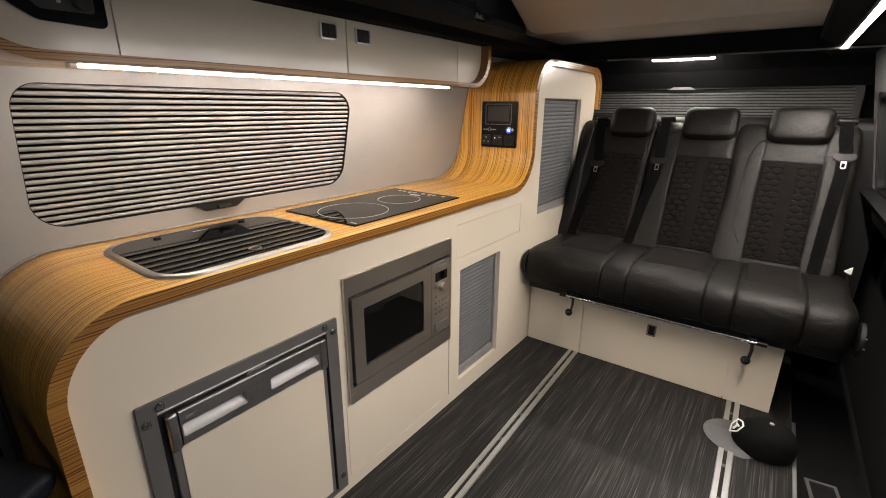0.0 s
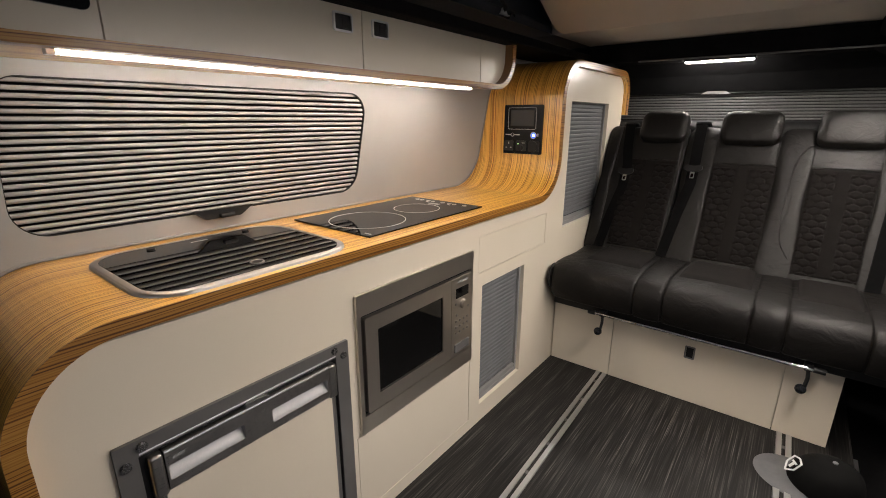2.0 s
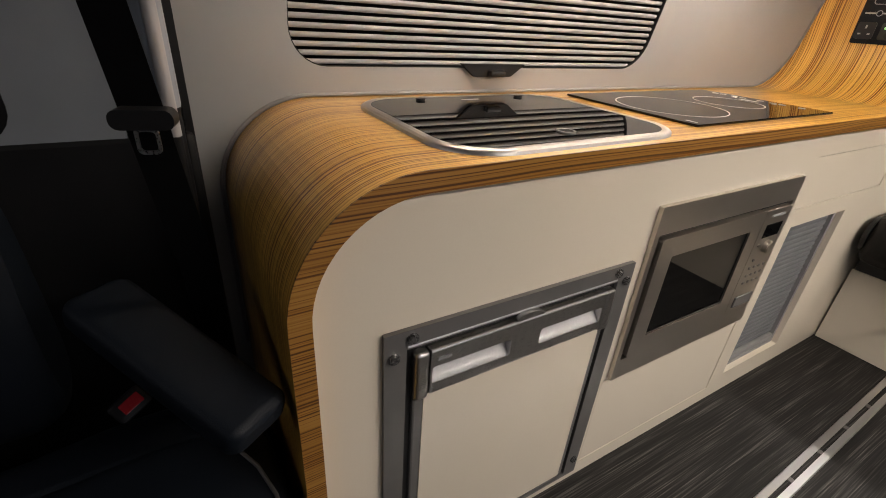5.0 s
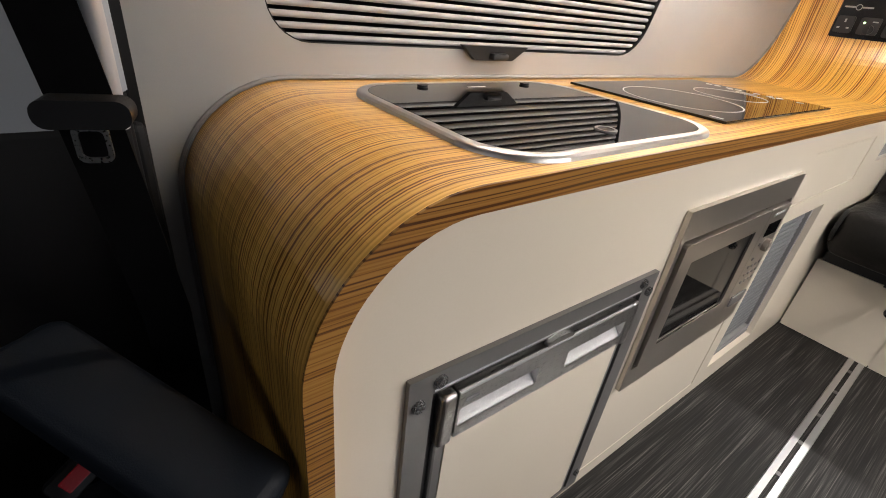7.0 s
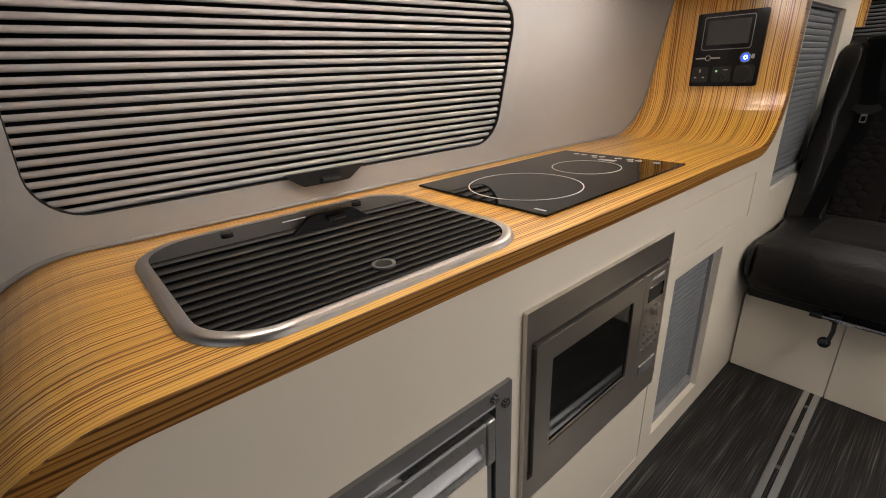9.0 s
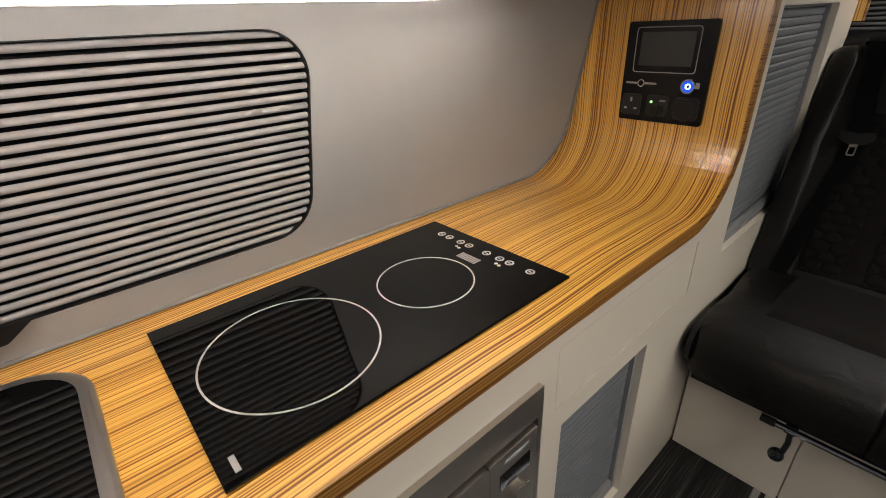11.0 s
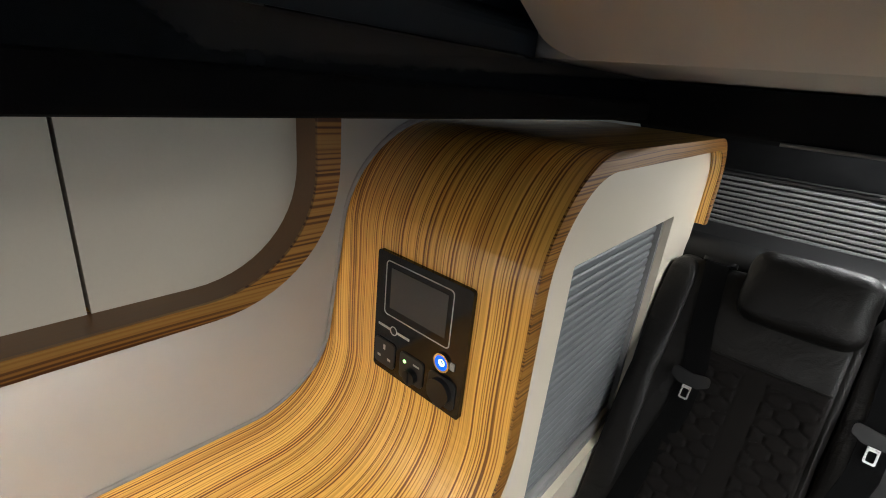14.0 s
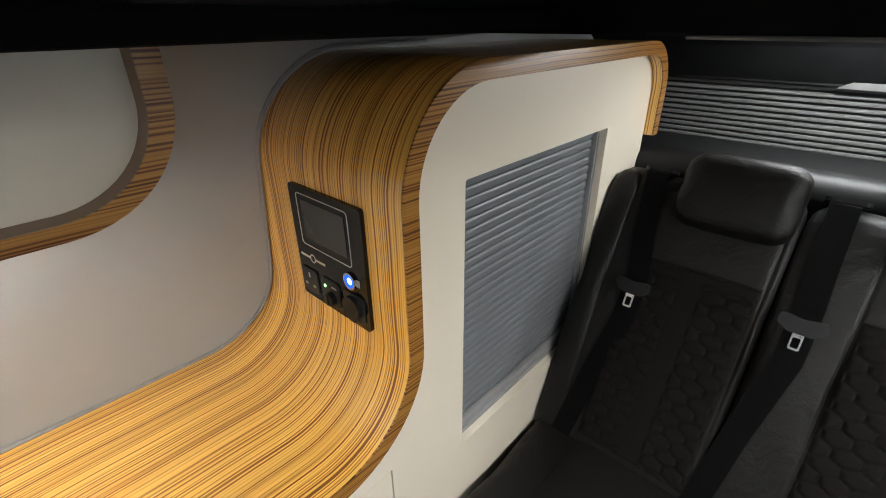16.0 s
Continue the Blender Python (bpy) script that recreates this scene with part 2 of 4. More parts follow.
LED_WARM = glow("led_strip_glow", (1.0, 0.89, 0.77), LED)
LED_WHITE = glow("led_bar_glow", (1.0, 0.915, 0.81), LED * 5.0)
LED_REAR = glow("led_rear_glow", (1.0, 0.93, 0.84), LED * 4.0)
BLUE_LED = glow("blue_led_glow", (0.01, 0.10, 1.0), 1.1, (0.005, 0.01, 0.06))
BLUE_CORE = glow("white_blue_led_glow", (0.60, 0.80, 1.0), 5.0, (0.05, 0.06, 0.1))
GREEN_LED = glow("green_led_glow", (0.35, 1.0, 0.25), 1.5)


# ---- mesh helpers ----
def part(name, bm, material, parent=None, label="", angle=38):
    bmesh.ops.recalc_face_normals(bm, faces=bm.faces)
    me = bpy.data.meshes.new(name)
    areas = sorted(f.calc_area() for f in bm.faces)
    usual = areas[len(areas) // 2]
    bm.to_mesh(me)
    bm.free()
    me.set_sharp_from_angle(angle=radians(angle))
    for p in me.polygons:      # the broad flat faces of bevelled boards stay flat
        p.use_smooth = p.area < 12 * usual
    me.materials.append(material)
    ob = new(name, me)
    if parent:
        under(ob, parent)
    if label:
        tagged(ob, label)
    return ob


def under(ob, parent):
    at = parent.matrix_basis.copy()
    up = parent.parent
    while up:
        at = up.matrix_basis @ at if parent.type == "EMPTY" else at
        up = up.parent
    ob.parent = parent
    ob.matrix_parent_inverse = at.inverted() if parent.type == "EMPTY" else parent.matrix_basis.inverted() @ Matrix.Identity(4)


def thing(name, x, y, z, label, category, group=""):
    ob = new(name)
    ob.empty_display_size = 0.05
    ob.matrix_basis = Matrix.Translation((x, y, z))
    return tagged(ob, label, category, group)


def piece(name, mesh, place, parent):
    """One more object on a shared mesh, as a part."""
    ob = new(name, mesh)
    under(ob, parent)
    ob.location = place
    return ob


def join(*bms):
    out = bmesh.new()
    for b in bms:
        me = bpy.data.meshes.new("tmp")
        b.to_mesh(me)
        b.free()
        out.from_mesh(me)
        bpy.data.meshes.remove(me)
    return out


def box(x0, x1, y0, y1, z0, z1, bevel=0.0, segments=2):
    bm = bmesh.new()
    bmesh.ops.create_cube(bm, size=1, matrix=Matrix.Translation(((x0 + x1) / 2, (y0 + y1) / 2, (z0 + z1) / 2)) @ Matrix.Diagonal((x1 - x0, y1 - y0, z1 - z0, 1)))
    if bevel:
        bmesh.ops.bevel(bm, geom=list(bm.edges), offset=bevel, segments=segments, profile=0.5, affect="EDGES")
    return bm


def moved(bm, m):
    bmesh.ops.transform(bm, matrix=m, verts=bm.verts)
    return bm


def plate(loops, place, w0, w1):
    """A flat board from closed outlines (the first is the outer one, the rest are holes); place(u, v, w) gives the point."""
    flat = bmesh.new()
    rings, back = [], {}
    for loop in loops:
        ring = [flat.verts.new((u, v, 0)) for u, v in loop]
        rings.append(ring)
        for a, b in zip(ring, ring[1:] + ring[:1]):
            flat.edges.new((a, b))
    flat.verts.index_update()
    bmesh.ops.triangle_fill(flat, use_beauty=True, use_dissolve=False, edges=list(flat.edges), normal=(0, 0, 1))
    flat.verts.index_update()
    bm = bmesh.new()
    lo = [bm.verts.new(place(v.co.x, v.co.y, w0)) for v in flat.verts]
    hi = [bm.verts.new(place(v.co.x, v.co.y, w1)) for v in flat.verts]
    for f in flat.faces:
        k = [v.index for v in f.verts]
        bm.faces.new([lo[i] for i in k])
        bm.faces.new([hi[i] for i in reversed(k)])
    for ring in rings:
        k = [v.index for v in ring]
        for a, b in zip(k, k[1:] + k[:1]):
            bm.faces.new((lo[a], lo[b], hi[b], hi[a]))
    flat.free()
    return bm


def rect(u0, u1, v0, v1, r=0.0, n=6):
    if not r:
        return [(u0, v0), (u1, v0), (u1, v1), (u0, v1)]
    out = []
    for cu, cv, a in ((u1 - r, v0 + r, -90), (u1 - r, v1 - r, 0), (u0 + r, v1 - r, 90), (u0 + r, v0 + r, 180)):
        out += [(cu + r * math.cos(radians(a + 90 * i / n)), cv + r * math.sin(radians(a + 90 * i / n))) for i in range(n + 1)]
    return out


def rounded(points, radii, n=14):
    """A path with its corners rounded."""
    out = [points[0]]
    for i in range(1, len(points) - 1):
        p, a, b = Vector(points[i]), Vector(points[i - 1]), Vector(points[i + 1])
        r = radii[i]
        if not r:
            out.append(tuple(p))
            continue
        u, w = (a - p).normalized(), (b - p).normalized()
        half = u.angle(w) / 2
        c = p + (u + w).normalized() * (r / math.sin(half))
        s, e = p + u * (r / math.tan(half)) - c, p + w * (r / math.tan(half)) - c
        turn = math.atan2(s.x * e.y - s.y * e.x, s.dot(e))
        for k in range(n + 1):
            q = turn * k / n
            out.append((c.x + s.x * math.cos(q) - s.y * math.sin(q), c.y + s.x * math.sin(q) + s.y * math.cos(q)))
    return out + [points[-1]]


def tube(path, r, sides=10):
    bm = bmesh.new()
    pts = [Vector(p) for p in path]
    rings = []
    for i, p in enumerate(pts):
        d = (pts[min(i + 1, len(pts) - 1)] - pts[max(i - 1, 0)]).normalized()
        a = d.orthogonal().normalized() if not rings else (last - d * last.dot(d)).normalized()
        last = a
        b = d.cross(a)
        rings.append([bm.verts.new(p + (a * math.cos(2 * math.pi * k / sides) + b * math.sin(2 * math.pi * k / sides)) * r) for k in range(sides)])
    for s, e in zip(rings, rings[1:]):
        for k in range(sides):
            bm.faces.new((s[k], s[(k + 1) % sides], e[(k + 1) % sides], e[k]))
    bm.faces.new(rings[0])
    bm.faces.new(rings[-1])
    return bm


def disc(centre, axis, r, h, n=24, inner=0.0):
    """A round plate or ring, h thick along axis from its centre."""
    out = [(r * math.cos(2 * math.pi * k / n), r * math.sin(2 * math.pi * k / n)) for k in range(n)]
    loops = [out] + ([[(inner / r * u, inner / r * v) for u, v in out]] if inner else [])
    turn = Vector(axis).to_track_quat("Z", "Y").to_matrix().to_4x4()
    return plate(loops, lambda u, v, w: Matrix.Translation(centre) @ turn @ Vector((u, v, w)), 0, h)


def sheet(f, nu, nv):
    """A closed-off skin: f(i / nu, j / nv) gives the point."""
    bm = bmesh.new()
    g = [[bm.verts.new(f(i / nu, j / nv)) for j in range(nv + 1)] for i in range(nu + 1)]
    for i in range(nu):
        for j in range(nv):
            bm.faces.new((g[i][j], g[i + 1][j], g[i + 1][j + 1], g[i][j + 1]))
    return bm


def side(u, v, w):      # boards that stand along the kitchen front: u along y, v up, w towards the room
    return (w, u, v)


def back_board(u, v, w):   # boards that stand across: u along x, v up, w along y
    return (u, w, v)


def flat_board(u, v, w):   # boards that lie: u along x, v along y
    return (u, v, w)


# ---- the plan ----
FRONT = -0.768          # face of the kitchen
EDGE = -0.743           # outer edge of the bent wood
TOP = 0.840             # worktop
THICK = 0.027


def wall_x(z, y=0.8):
    return -1.200 + 0.02 * (y - 0.3) + (z - 0.84) * (0.08 + 0.06 * (y - 0.3))


def warped(bm, cuts, f):
    bmesh.ops.subdivide_edges(bm, edges=list(bm.edges), cuts=cuts, use_grid_fill=True)
    for v in bm.verts:
        v.co = f(*v.co)
    return bm


def to_wall(w, y, z):
    return (wall_x(z, y) + w, y, z)


# ---- structure: floor, walls, roof ----
floor = tagged(part("floor", box(-1.35, 0.376, -1.5, 3.4, -0.05, 0.0), VINYL), "black vinyl floor with fine pale grey streaks", "floor", kind="structure")
tagged(part("trim_floor_edge", box(0.376, 0.388, -0.6, 2.06, -0.04, 0.003, 0.002), SATIN), "thin aluminium strip along the floor edge", "trim", kind="structure")
tagged(part("floor_step", box(0.388, 0.95, -1.5, 3.4, -0.20, -0.06), BLACK_CLOTH), "black carpeted step well by the sliding door", "step", kind="structure")



def window_outline(grow=0.0):
    c = [(0.322 - grow, 1.217 + grow), (0.308 - grow, 0.893 - grow), (1.212 + grow, 0.893 - grow), (1.243 + grow, 1.217 + grow)]
    mid = (0.77, 1.217 + grow)
    return rounded([mid] + c + [mid], [0, 0.055, 0.065, 0.075, 0.065, 0], 8)[:-1]


wall_left = tagged(part("wall_left", warped(plate([rect(0.142, 3.30, 0.0, 1.55), window_outline()], side, -0.022, 0.0), 3, to_wall), WALL), "taupe grey vinyl-lined van wall with a rounded window opening", "wall", kind="structure")
tagged(part("outer_skin_left", box(-1.36, -1.30, 0.142, 3.4, 0, 1.6), BLACK_CLOTH), "dark outer van skin behind the lining", "wall", kind="structure")

right = lambda z: 0.50 - 0.19 * (z - 0.85)
RW = [rect(1.55, 2.70, 0.83, 1.235, 0.05)]
tagged(part("wall_right", plate([rect(1.42, 2.80, 0.70, 1.46, 0.06), RW[0]], lambda u, v, w: (right(v) + w, u, v), 0.0, 0.025), GREY_SUEDE), "grey suede-lined side wall round a window", "wall", kind="structure")
tagged(part("wall_right_lower", join(box(0.60, 0.66, 1.38, 3.4, -0.1, 0.78, 0.004), moved(box(-0.02, 0.02, 1.38, 3.4, -0.14, 0.14), pose(0.56, 0, 0.72, 0, -35, 0)), box(0.56, 0.66, 2.795, 3.4, 0.7, 1.5)), BLACK_CLOTH), "black carpet-lined lower side wall", "wall", kind="structure")
tagged(part("outer_skin_right", plate([rect(-1.6, 3.4, -0.2, 1.6), rect(0.05, 1.36, -0.05, 1.30, 0.06)], side, 0.66, 0.72), BLACK_CLOTH), "dark outer van skin with the side door opening", "wall", kind="structure")
tagged(part("wall_rear", box(-1.36, 0.72, 3.32, 3.4, -0.2, 1.6), BLACK_CLOTH), "black lined tailgate", "wall", kind="structure")

tagged(part("ground", box(-6, 8, -8, 8, -0.52, -0.50), surf("grey_concrete", (0.22, 0.22, 0.21), (0.30, 0.30, 0.29), 3, (0.7, 0.85), bump=0.3, grain=80)), "grey concrete ground outside the van", "ground", kind="structure")

# rear ceiling, roof edge and the raised roof over the gangway
tagged(part("ceiling_rear", box(-1.36, 0.72, 2.075, 3.4, 1.478, 1.52), ROOF_CLOTH), "warm grey lined rear ceiling", "ceiling", kind="structure")
tagged(part("ceiling_header", plate([rounded([(2.455, 1.474), (2.468, 1.394), (2.486, 1.394), (2.50, 1.440), (2.76, 1.428), (2.86, 1.418), (2.98, 1.36), (3.06, 1.278), (3.32, 1.278), (3.32, 1.474)], [0, 0.008, 0.006, 0.01, 0, 0.03, 0.03, 0, 0, 0], 4)], lambda u, v, w: (w, u, v), -1.2, 0.62), BLACK_CLOTH), "black lined header over the tailgate", "ceiling", kind="structure")

# grey tube put in for the lamp's reflection along the header lip
tagged(part("header_edge_glint", tube([(-0.62, 2.468, 1.392), (0.58, 2.468, 1.392)], 0.0035, 8), GUNMETAL), "thin grey strip added as the glint along the tailgate header edge", "trim", kind="structure")


RISE = math.atan(0.555)
ROOF = rounded([(-0.3, 0.0), (-0.848, 0.0), (-0.848, 1.46), (0.205, 1.46), (0.205, 0.0), (-0.3, 0.0)], [0, 0.05, 0, 0, 0.05, 0], 6)[:-1]
tagged(part("ceiling_roof", plate([ROOF], lambda u, v, w: (u, 2.075 - v * math.cos(RISE) + w * math.sin(RISE), 1.478 + v * math.sin(RISE) + w * math.cos(RISE)), 0.0, 0.02), ROOF_CLOTH), "warm grey lined pop-up roof that slopes up to the front", "ceiling", kind="structure")
tagged(part("ceiling_roof_top", box(-0.92, 0.28, -0.45, 0.83, 2.19, 2.23), ROOF_CLOTH), "warm grey lined top of the pop-up roof", "ceiling", kind="structure")
tagged(part("roof_shell", plate([[(2.16, 1.50), (2.16, 1.56), (0.80, 2.32), (-0.45, 2.32), (-0.45, 2.26), (0.82, 2.26)]], lambda u, v, w: (w, u, v), -0.95, 0.30), CANVAS), "dark outer shell of the pop-up roof", "roof", kind="structure")
for x0, x1, nm in ((-0.915, -0.905, "canvas_left"), (0.255, 0.265, "canvas_right")):
    tagged(part(nm, plate([[(-0.43, 1.45), (2.14, 1.45), (2.14, 1.53), (0.80, 2.28), (-0.43, 2.28)]], lambda u, v, w: (w, u, v), x0, x1), CANVAS), "dark canvas side of the pop-up roof", "roof canvas", kind="structure")
tagged(part("canvas_front", box(-0.92, 0.27, -0.45, -0.43, 1.45, 2.28), CANVAS), "dark canvas front of the pop-up roof", "roof canvas", kind="structure")
tagged(part("canvas_fold", plate([rounded([(-0.93, 1.478), (-0.93, 1.54), (-0.872, 1.515), (-0.872, 1.478)], [0, 0.02, 0.02, 0], 4)], lambda u, v, w: (u, w, v), -0.4, 2.07), CANVAS), "folded dark canvas lying along the roof edge", "roof canvas", kind="structure")

# black roof rails on both sides
LEFT_RAIL = rounded([(-1.16, 1.405), (-0.885, 1.406), (-0.8485, 1.410), (-0.8488, 1.437), (-0.8493, 1.476), (-1.16, 1.478)], [0, 0.004, 0.012, 0.008, 0.006, 0], 4)
tagged(part("roof_rail_left", plate([LEFT_RAIL], lambda u, v, w: (u, w, v), -0.4, 2.45), GLOSS_BLACK), "glossy black roof edge trim above the lockers", "trim", kind="structure")
tagged(part("roof_rail_lining", box(-1.17, -0.842, -0.4, 2.9, 1.402, 1.436, 0.006), BLACK_CLOTH), "black lining under the roof edge trim", "trim", kind="structure")
tagged(part("roof_rail_right", plate([rounded([(0.19, 1.478), (0.19, 1.43), (0.25, 1.402), (0.62, 1.395), (0.62, 1.478)], [0, 0.01, 0.02, 0, 0], 4)], lambda u, v, w: (u, w, v), -0.4, 2.95), BLACK_CLOTH), "black lined roof edge over the sliding door", "trim", kind="structure")

# cab: side, windscreen surround, roof
cab_side = tagged(part("cab_wall_left", plate([rect(-1.5, 0.05, 0.0, 1.6), rect(-0.95, -0.08, 0.80, 1.36, 0.05)], lambda u, v, w: (wall_x(v) + 0.03 + w, u, v), -0.06, 0.0), CAB_LINING), "dark bluish grey cab door lining with a side window", "wall", kind="structure")
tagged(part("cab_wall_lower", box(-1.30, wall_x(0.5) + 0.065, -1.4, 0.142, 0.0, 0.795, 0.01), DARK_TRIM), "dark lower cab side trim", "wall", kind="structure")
tagged(part("pillar_trim", plate([rounded([(-1.22, 0.04), (-1.165, 0.06), (-1.115, 0.102), (-1.108, 0.118), (-1.13, 0.130), (-1.22, 0.135)], [0, 0.02, 0.012, 0.008, 0.01, 0], 5)], lambda u, v, w: (u + 0.10 * (w - 1.0), v, w), 0.84, 1.50), CAB_LINING), "grey plastic pillar trim beside the wall lining", "trim", kind="structure")
tagged(part("trim_pillar_edge", tube([(-1.114 + 0.10 * (z - 1.0), 0.114, z) for z in (0.80, 1.0, 1.2, 1.5)], 0.010, 12), PILLAR), "pale edge moulding down the cab pillar", "trim", kind="structure")
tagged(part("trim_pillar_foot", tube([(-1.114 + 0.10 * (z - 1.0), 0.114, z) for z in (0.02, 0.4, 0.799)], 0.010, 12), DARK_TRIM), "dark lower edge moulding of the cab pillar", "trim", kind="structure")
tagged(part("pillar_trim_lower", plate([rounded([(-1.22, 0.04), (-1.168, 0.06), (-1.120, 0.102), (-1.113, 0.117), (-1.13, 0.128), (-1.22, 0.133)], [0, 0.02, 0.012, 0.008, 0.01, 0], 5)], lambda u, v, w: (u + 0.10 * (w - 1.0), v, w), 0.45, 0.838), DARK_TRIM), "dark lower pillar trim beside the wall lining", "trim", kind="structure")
tagged(part("trim_seal", plate([rect(-1.21, -1.145, 0.131, 0.143)], lambda u, v, w: (u + 0.10 * (w - 0.84) - 0.03, v, w), 0.0, 1.48), BLACK_PLASTIC), "black rubber seal beside the pillar", "trim", kind="structure")
tagged(part("cab_front", plate([rect(-1.4, 0.75, -0.2, 1.7), rect(-1.12, 0.52, 0.88, 1.46, 0.06)], back_board, -1.55, -1.50), DARK_TRIM), "dark cab front round the windscreen", "wall", kind="structure")
tagged(part("cab_wall_right", plate([rect(-1.5, 0.04, -0.2, 1.6), rect(-1.1, -0.45, 0.85, 1.36, 0.05)], side, 0.60, 0.64), DARK_TRIM), "dark cab door lining with a side window", "wall", kind="structure")
tagged(part("cab_ceiling", box(-1.4, 0.75, -1.55, -0.40, 1.50, 1.56), ROOF_CLOTH), "warm grey cab headlining", "ceiling", kind="structure")
tagged(part("dashboard", box(-1.2, 0.6, -1.5, -1.05, 0.0, 0.86, 0.05, 4), DARK_TRIM), "dark plastic dashboard under the windscreen", "dashboard", kind="structure")

cab_pane = part("window_pane", plate([rect(-1.0, -0.03, 0.75, 1.41)], lambda u, v, w: (wall_x(v) + 0.03 + w, u, v), -0.052, -0.048), GLASS, cab_side, "clear cab side window glass")
cab_pane.visible_shadow = False
part("window_seal", plate([rect(-0.955, -0.075, 0.795, 1.365, 0.05), rect(-0.94, -0.09, 0.81, 1.35, 0.045)], lambda u, v, w: (wall_x(v) + 0.03 + w, u, v), -0.045, 0.003), BLACK_PLASTIC, cab_side)

# pale piping where the bent wood meets the wall
SHEET_OUT = rounded([(0.178, 0.0), (0.178, TOP), (1.945, TOP), (1.945, 1.377), (2.808, 1.377), (2.808, 1.16)], [0, 0.168, 0.15, 0.165, 0.12, 0])
SHEET_IN = rounded([(0.178 + THICK, 0.0), (0.178 + THICK, TOP - THICK), (1.945 + THICK, TOP - THICK), (1.945 + THICK, 1.377 - THICK), (2.808 - THICK, 1.377 - THICK), (2.808 - THICK, 1.16)], [0, 0.168 - THICK, 0.15 + THICK, 0.165 - THICK, 0.12 - THICK, 0])
PIPE = rounded([(0.172, 0.3), (0.172, TOP + 0.004), (1.940, TOP + 0.004), (1.940, 1.385), (2.3, 1.385)], [0, 0.172, 0.146, 0.169, 0])
tagged(part("trim_piping", tube([(wall_x(z, y) + 0.002, y, z) for y, z in PIPE], 0.0036, 8), PIPING), "pale grey piping where the worktop meets the wall", "trim", kind="structure")

# ---- side window with its pleated blind ----
blind = tagged(part("window_1", warped(plate([window_outline(0.004), window_outline(-0.0015)], side, -0.026, -0.001), 1, to_wall), BLACK_PLASTIC), "side window with a beige pleated blind pulled down", "window", kind="structure")
part("window_pane", warped(plate([rect(0.28, 1.26, 0.87, 1.24)], side, -0.036, -0.030), 4, to_wall), BLACK_CLOTH, blind)
N = 22
pitch = (1.217 - 0.893) / N
slat = plate([[(0.0072 * math.sin(math.pi * k / 10) ** 0.6, -0.0046 * math.cos(math.pi * k / 10) - 0.0002) for k in range(11)]], lambda u, v, w: (u, w, v), 0.285, 1.255)
slat_ob = part("slat", slat, PLEAT, blind)
for i in range(N):
    z = 0.893 + pitch * (i + 0.52)
    ob = slat_ob if i == 0 else piece("slat", slat_ob.data, (0, 0, 0), blind)
    ob.location = (wall_x(z, 0) - 0.0155, 0, z)
    ob.rotation_euler = (0, 0, wall_x(z, 0) - wall_x(z, 1))
tab = plate([rounded([(0.655, 0.902), (0.690, 0.876), (0.785, 0.876), (0.82, 0.902)], [0, 0.012, 0.012, 0], 5)], lambda u, v, w: (wall_x(v, u) + w, u, v), 0.002, 0.012)
part("blind_handle", join(tab, moved(box(-0.010, 0.010, -0.020, 0.020, -0.006, 0.006, 0.004), pose(wall_x(0.88, 0.74) + 0.016, 0.742, 0.884))), BLACK_PLASTIC, blind)

# ---- side window on the sliding door side ----
blind2 = tagged(part("window_2", plate([rect(1.54, 2.71, 0.82, 1.245, 0.05), rect(1.57, 2.68, 0.85, 1.215, 0.04)], lambda u, v, w: (right(v) + w, u, v), 0.004, 0.03), BLACK_PLASTIC), "side window with a grey pleated blind pulled down", "window", kind="structure")
part("window_pane", plate([rect(1.54, 2.71, 0.82, 1.245)], lambda u, v, w: (right(v) + w, u, v), 0.052, 0.058), BLACK_PLASTIC, blind2)
s2 = part("slat", plate([[(0.0, -0.0048), (-0.005, -0.0044), (-0.0066, -0.001), (-0.006, 0.003), (0.0, 0.0046)]], lambda u, v, w: (u, w, v), 1.55, 2.70), REAR_PLEAT, blind2)
for i in range(26):
    z = 0.845 + 0.0148 * i
    if i == 0:
        s2.location = (right(z) + 0.042, 0, z)
    else:
        piece("slat", s2.data, (right(z) + 0.042, 0, z), blind2)

# ---- rear window blind and shelf ----
blind3 = tagged(part("window_3", plate([rect(-0.98, 0.42, 1.05, 1.29, 0.03), rect(-0.95, 0.39, 1.07, 1.272, 0.025)], back_board, 3.065, 3.10), BLACK_PLASTIC), "tailgate window with a grey pleated blind", "window", kind="structure")
part("window_pane", box(-0.97, 0.41, 3.104, 3.112, 1.06, 1.28), BLACK_PLASTIC, blind3)
s3 = part("slat", plate([[(0.0, -0.0048), (-0.005, -0.0044), (-0.0066, -0.001), (-0.006, 0.003), (0.0, 0.0046)]], lambda u, v, w: (w, u, v), -0.96, 0.40), REAR_PLEAT, blind3)
for i in range(13):
    z = 1.082 + 0.0150 * i
    if i == 0:
        s3.location = (0, 3.098, z)
    else:
        piece("slat", s3.data, (0, 3.098, z), blind3)
part("blind_handle", plate([rounded([(-0.44, 1.268), (-0.41, 1.285), (-0.33, 1.285), (-0.30, 1.268)], [0, 0.01, 0.01, 0], 4)], back_board, 3.055, 3.066), GUNMETAL, blind3)
tagged(part("rear_shelf", plate([rounded([(2.765, 0.0), (2.765, 1.135), (3.06, 1.12), (3.06, 0.0)], [0, 0.05, 0.03, 0], 6)], lambda u, v, w: (w, u, v), -1.10, 0.55), BLACK_PLASTIC), "black padded rear shelf behind the bench", "shelf", kind="structure")

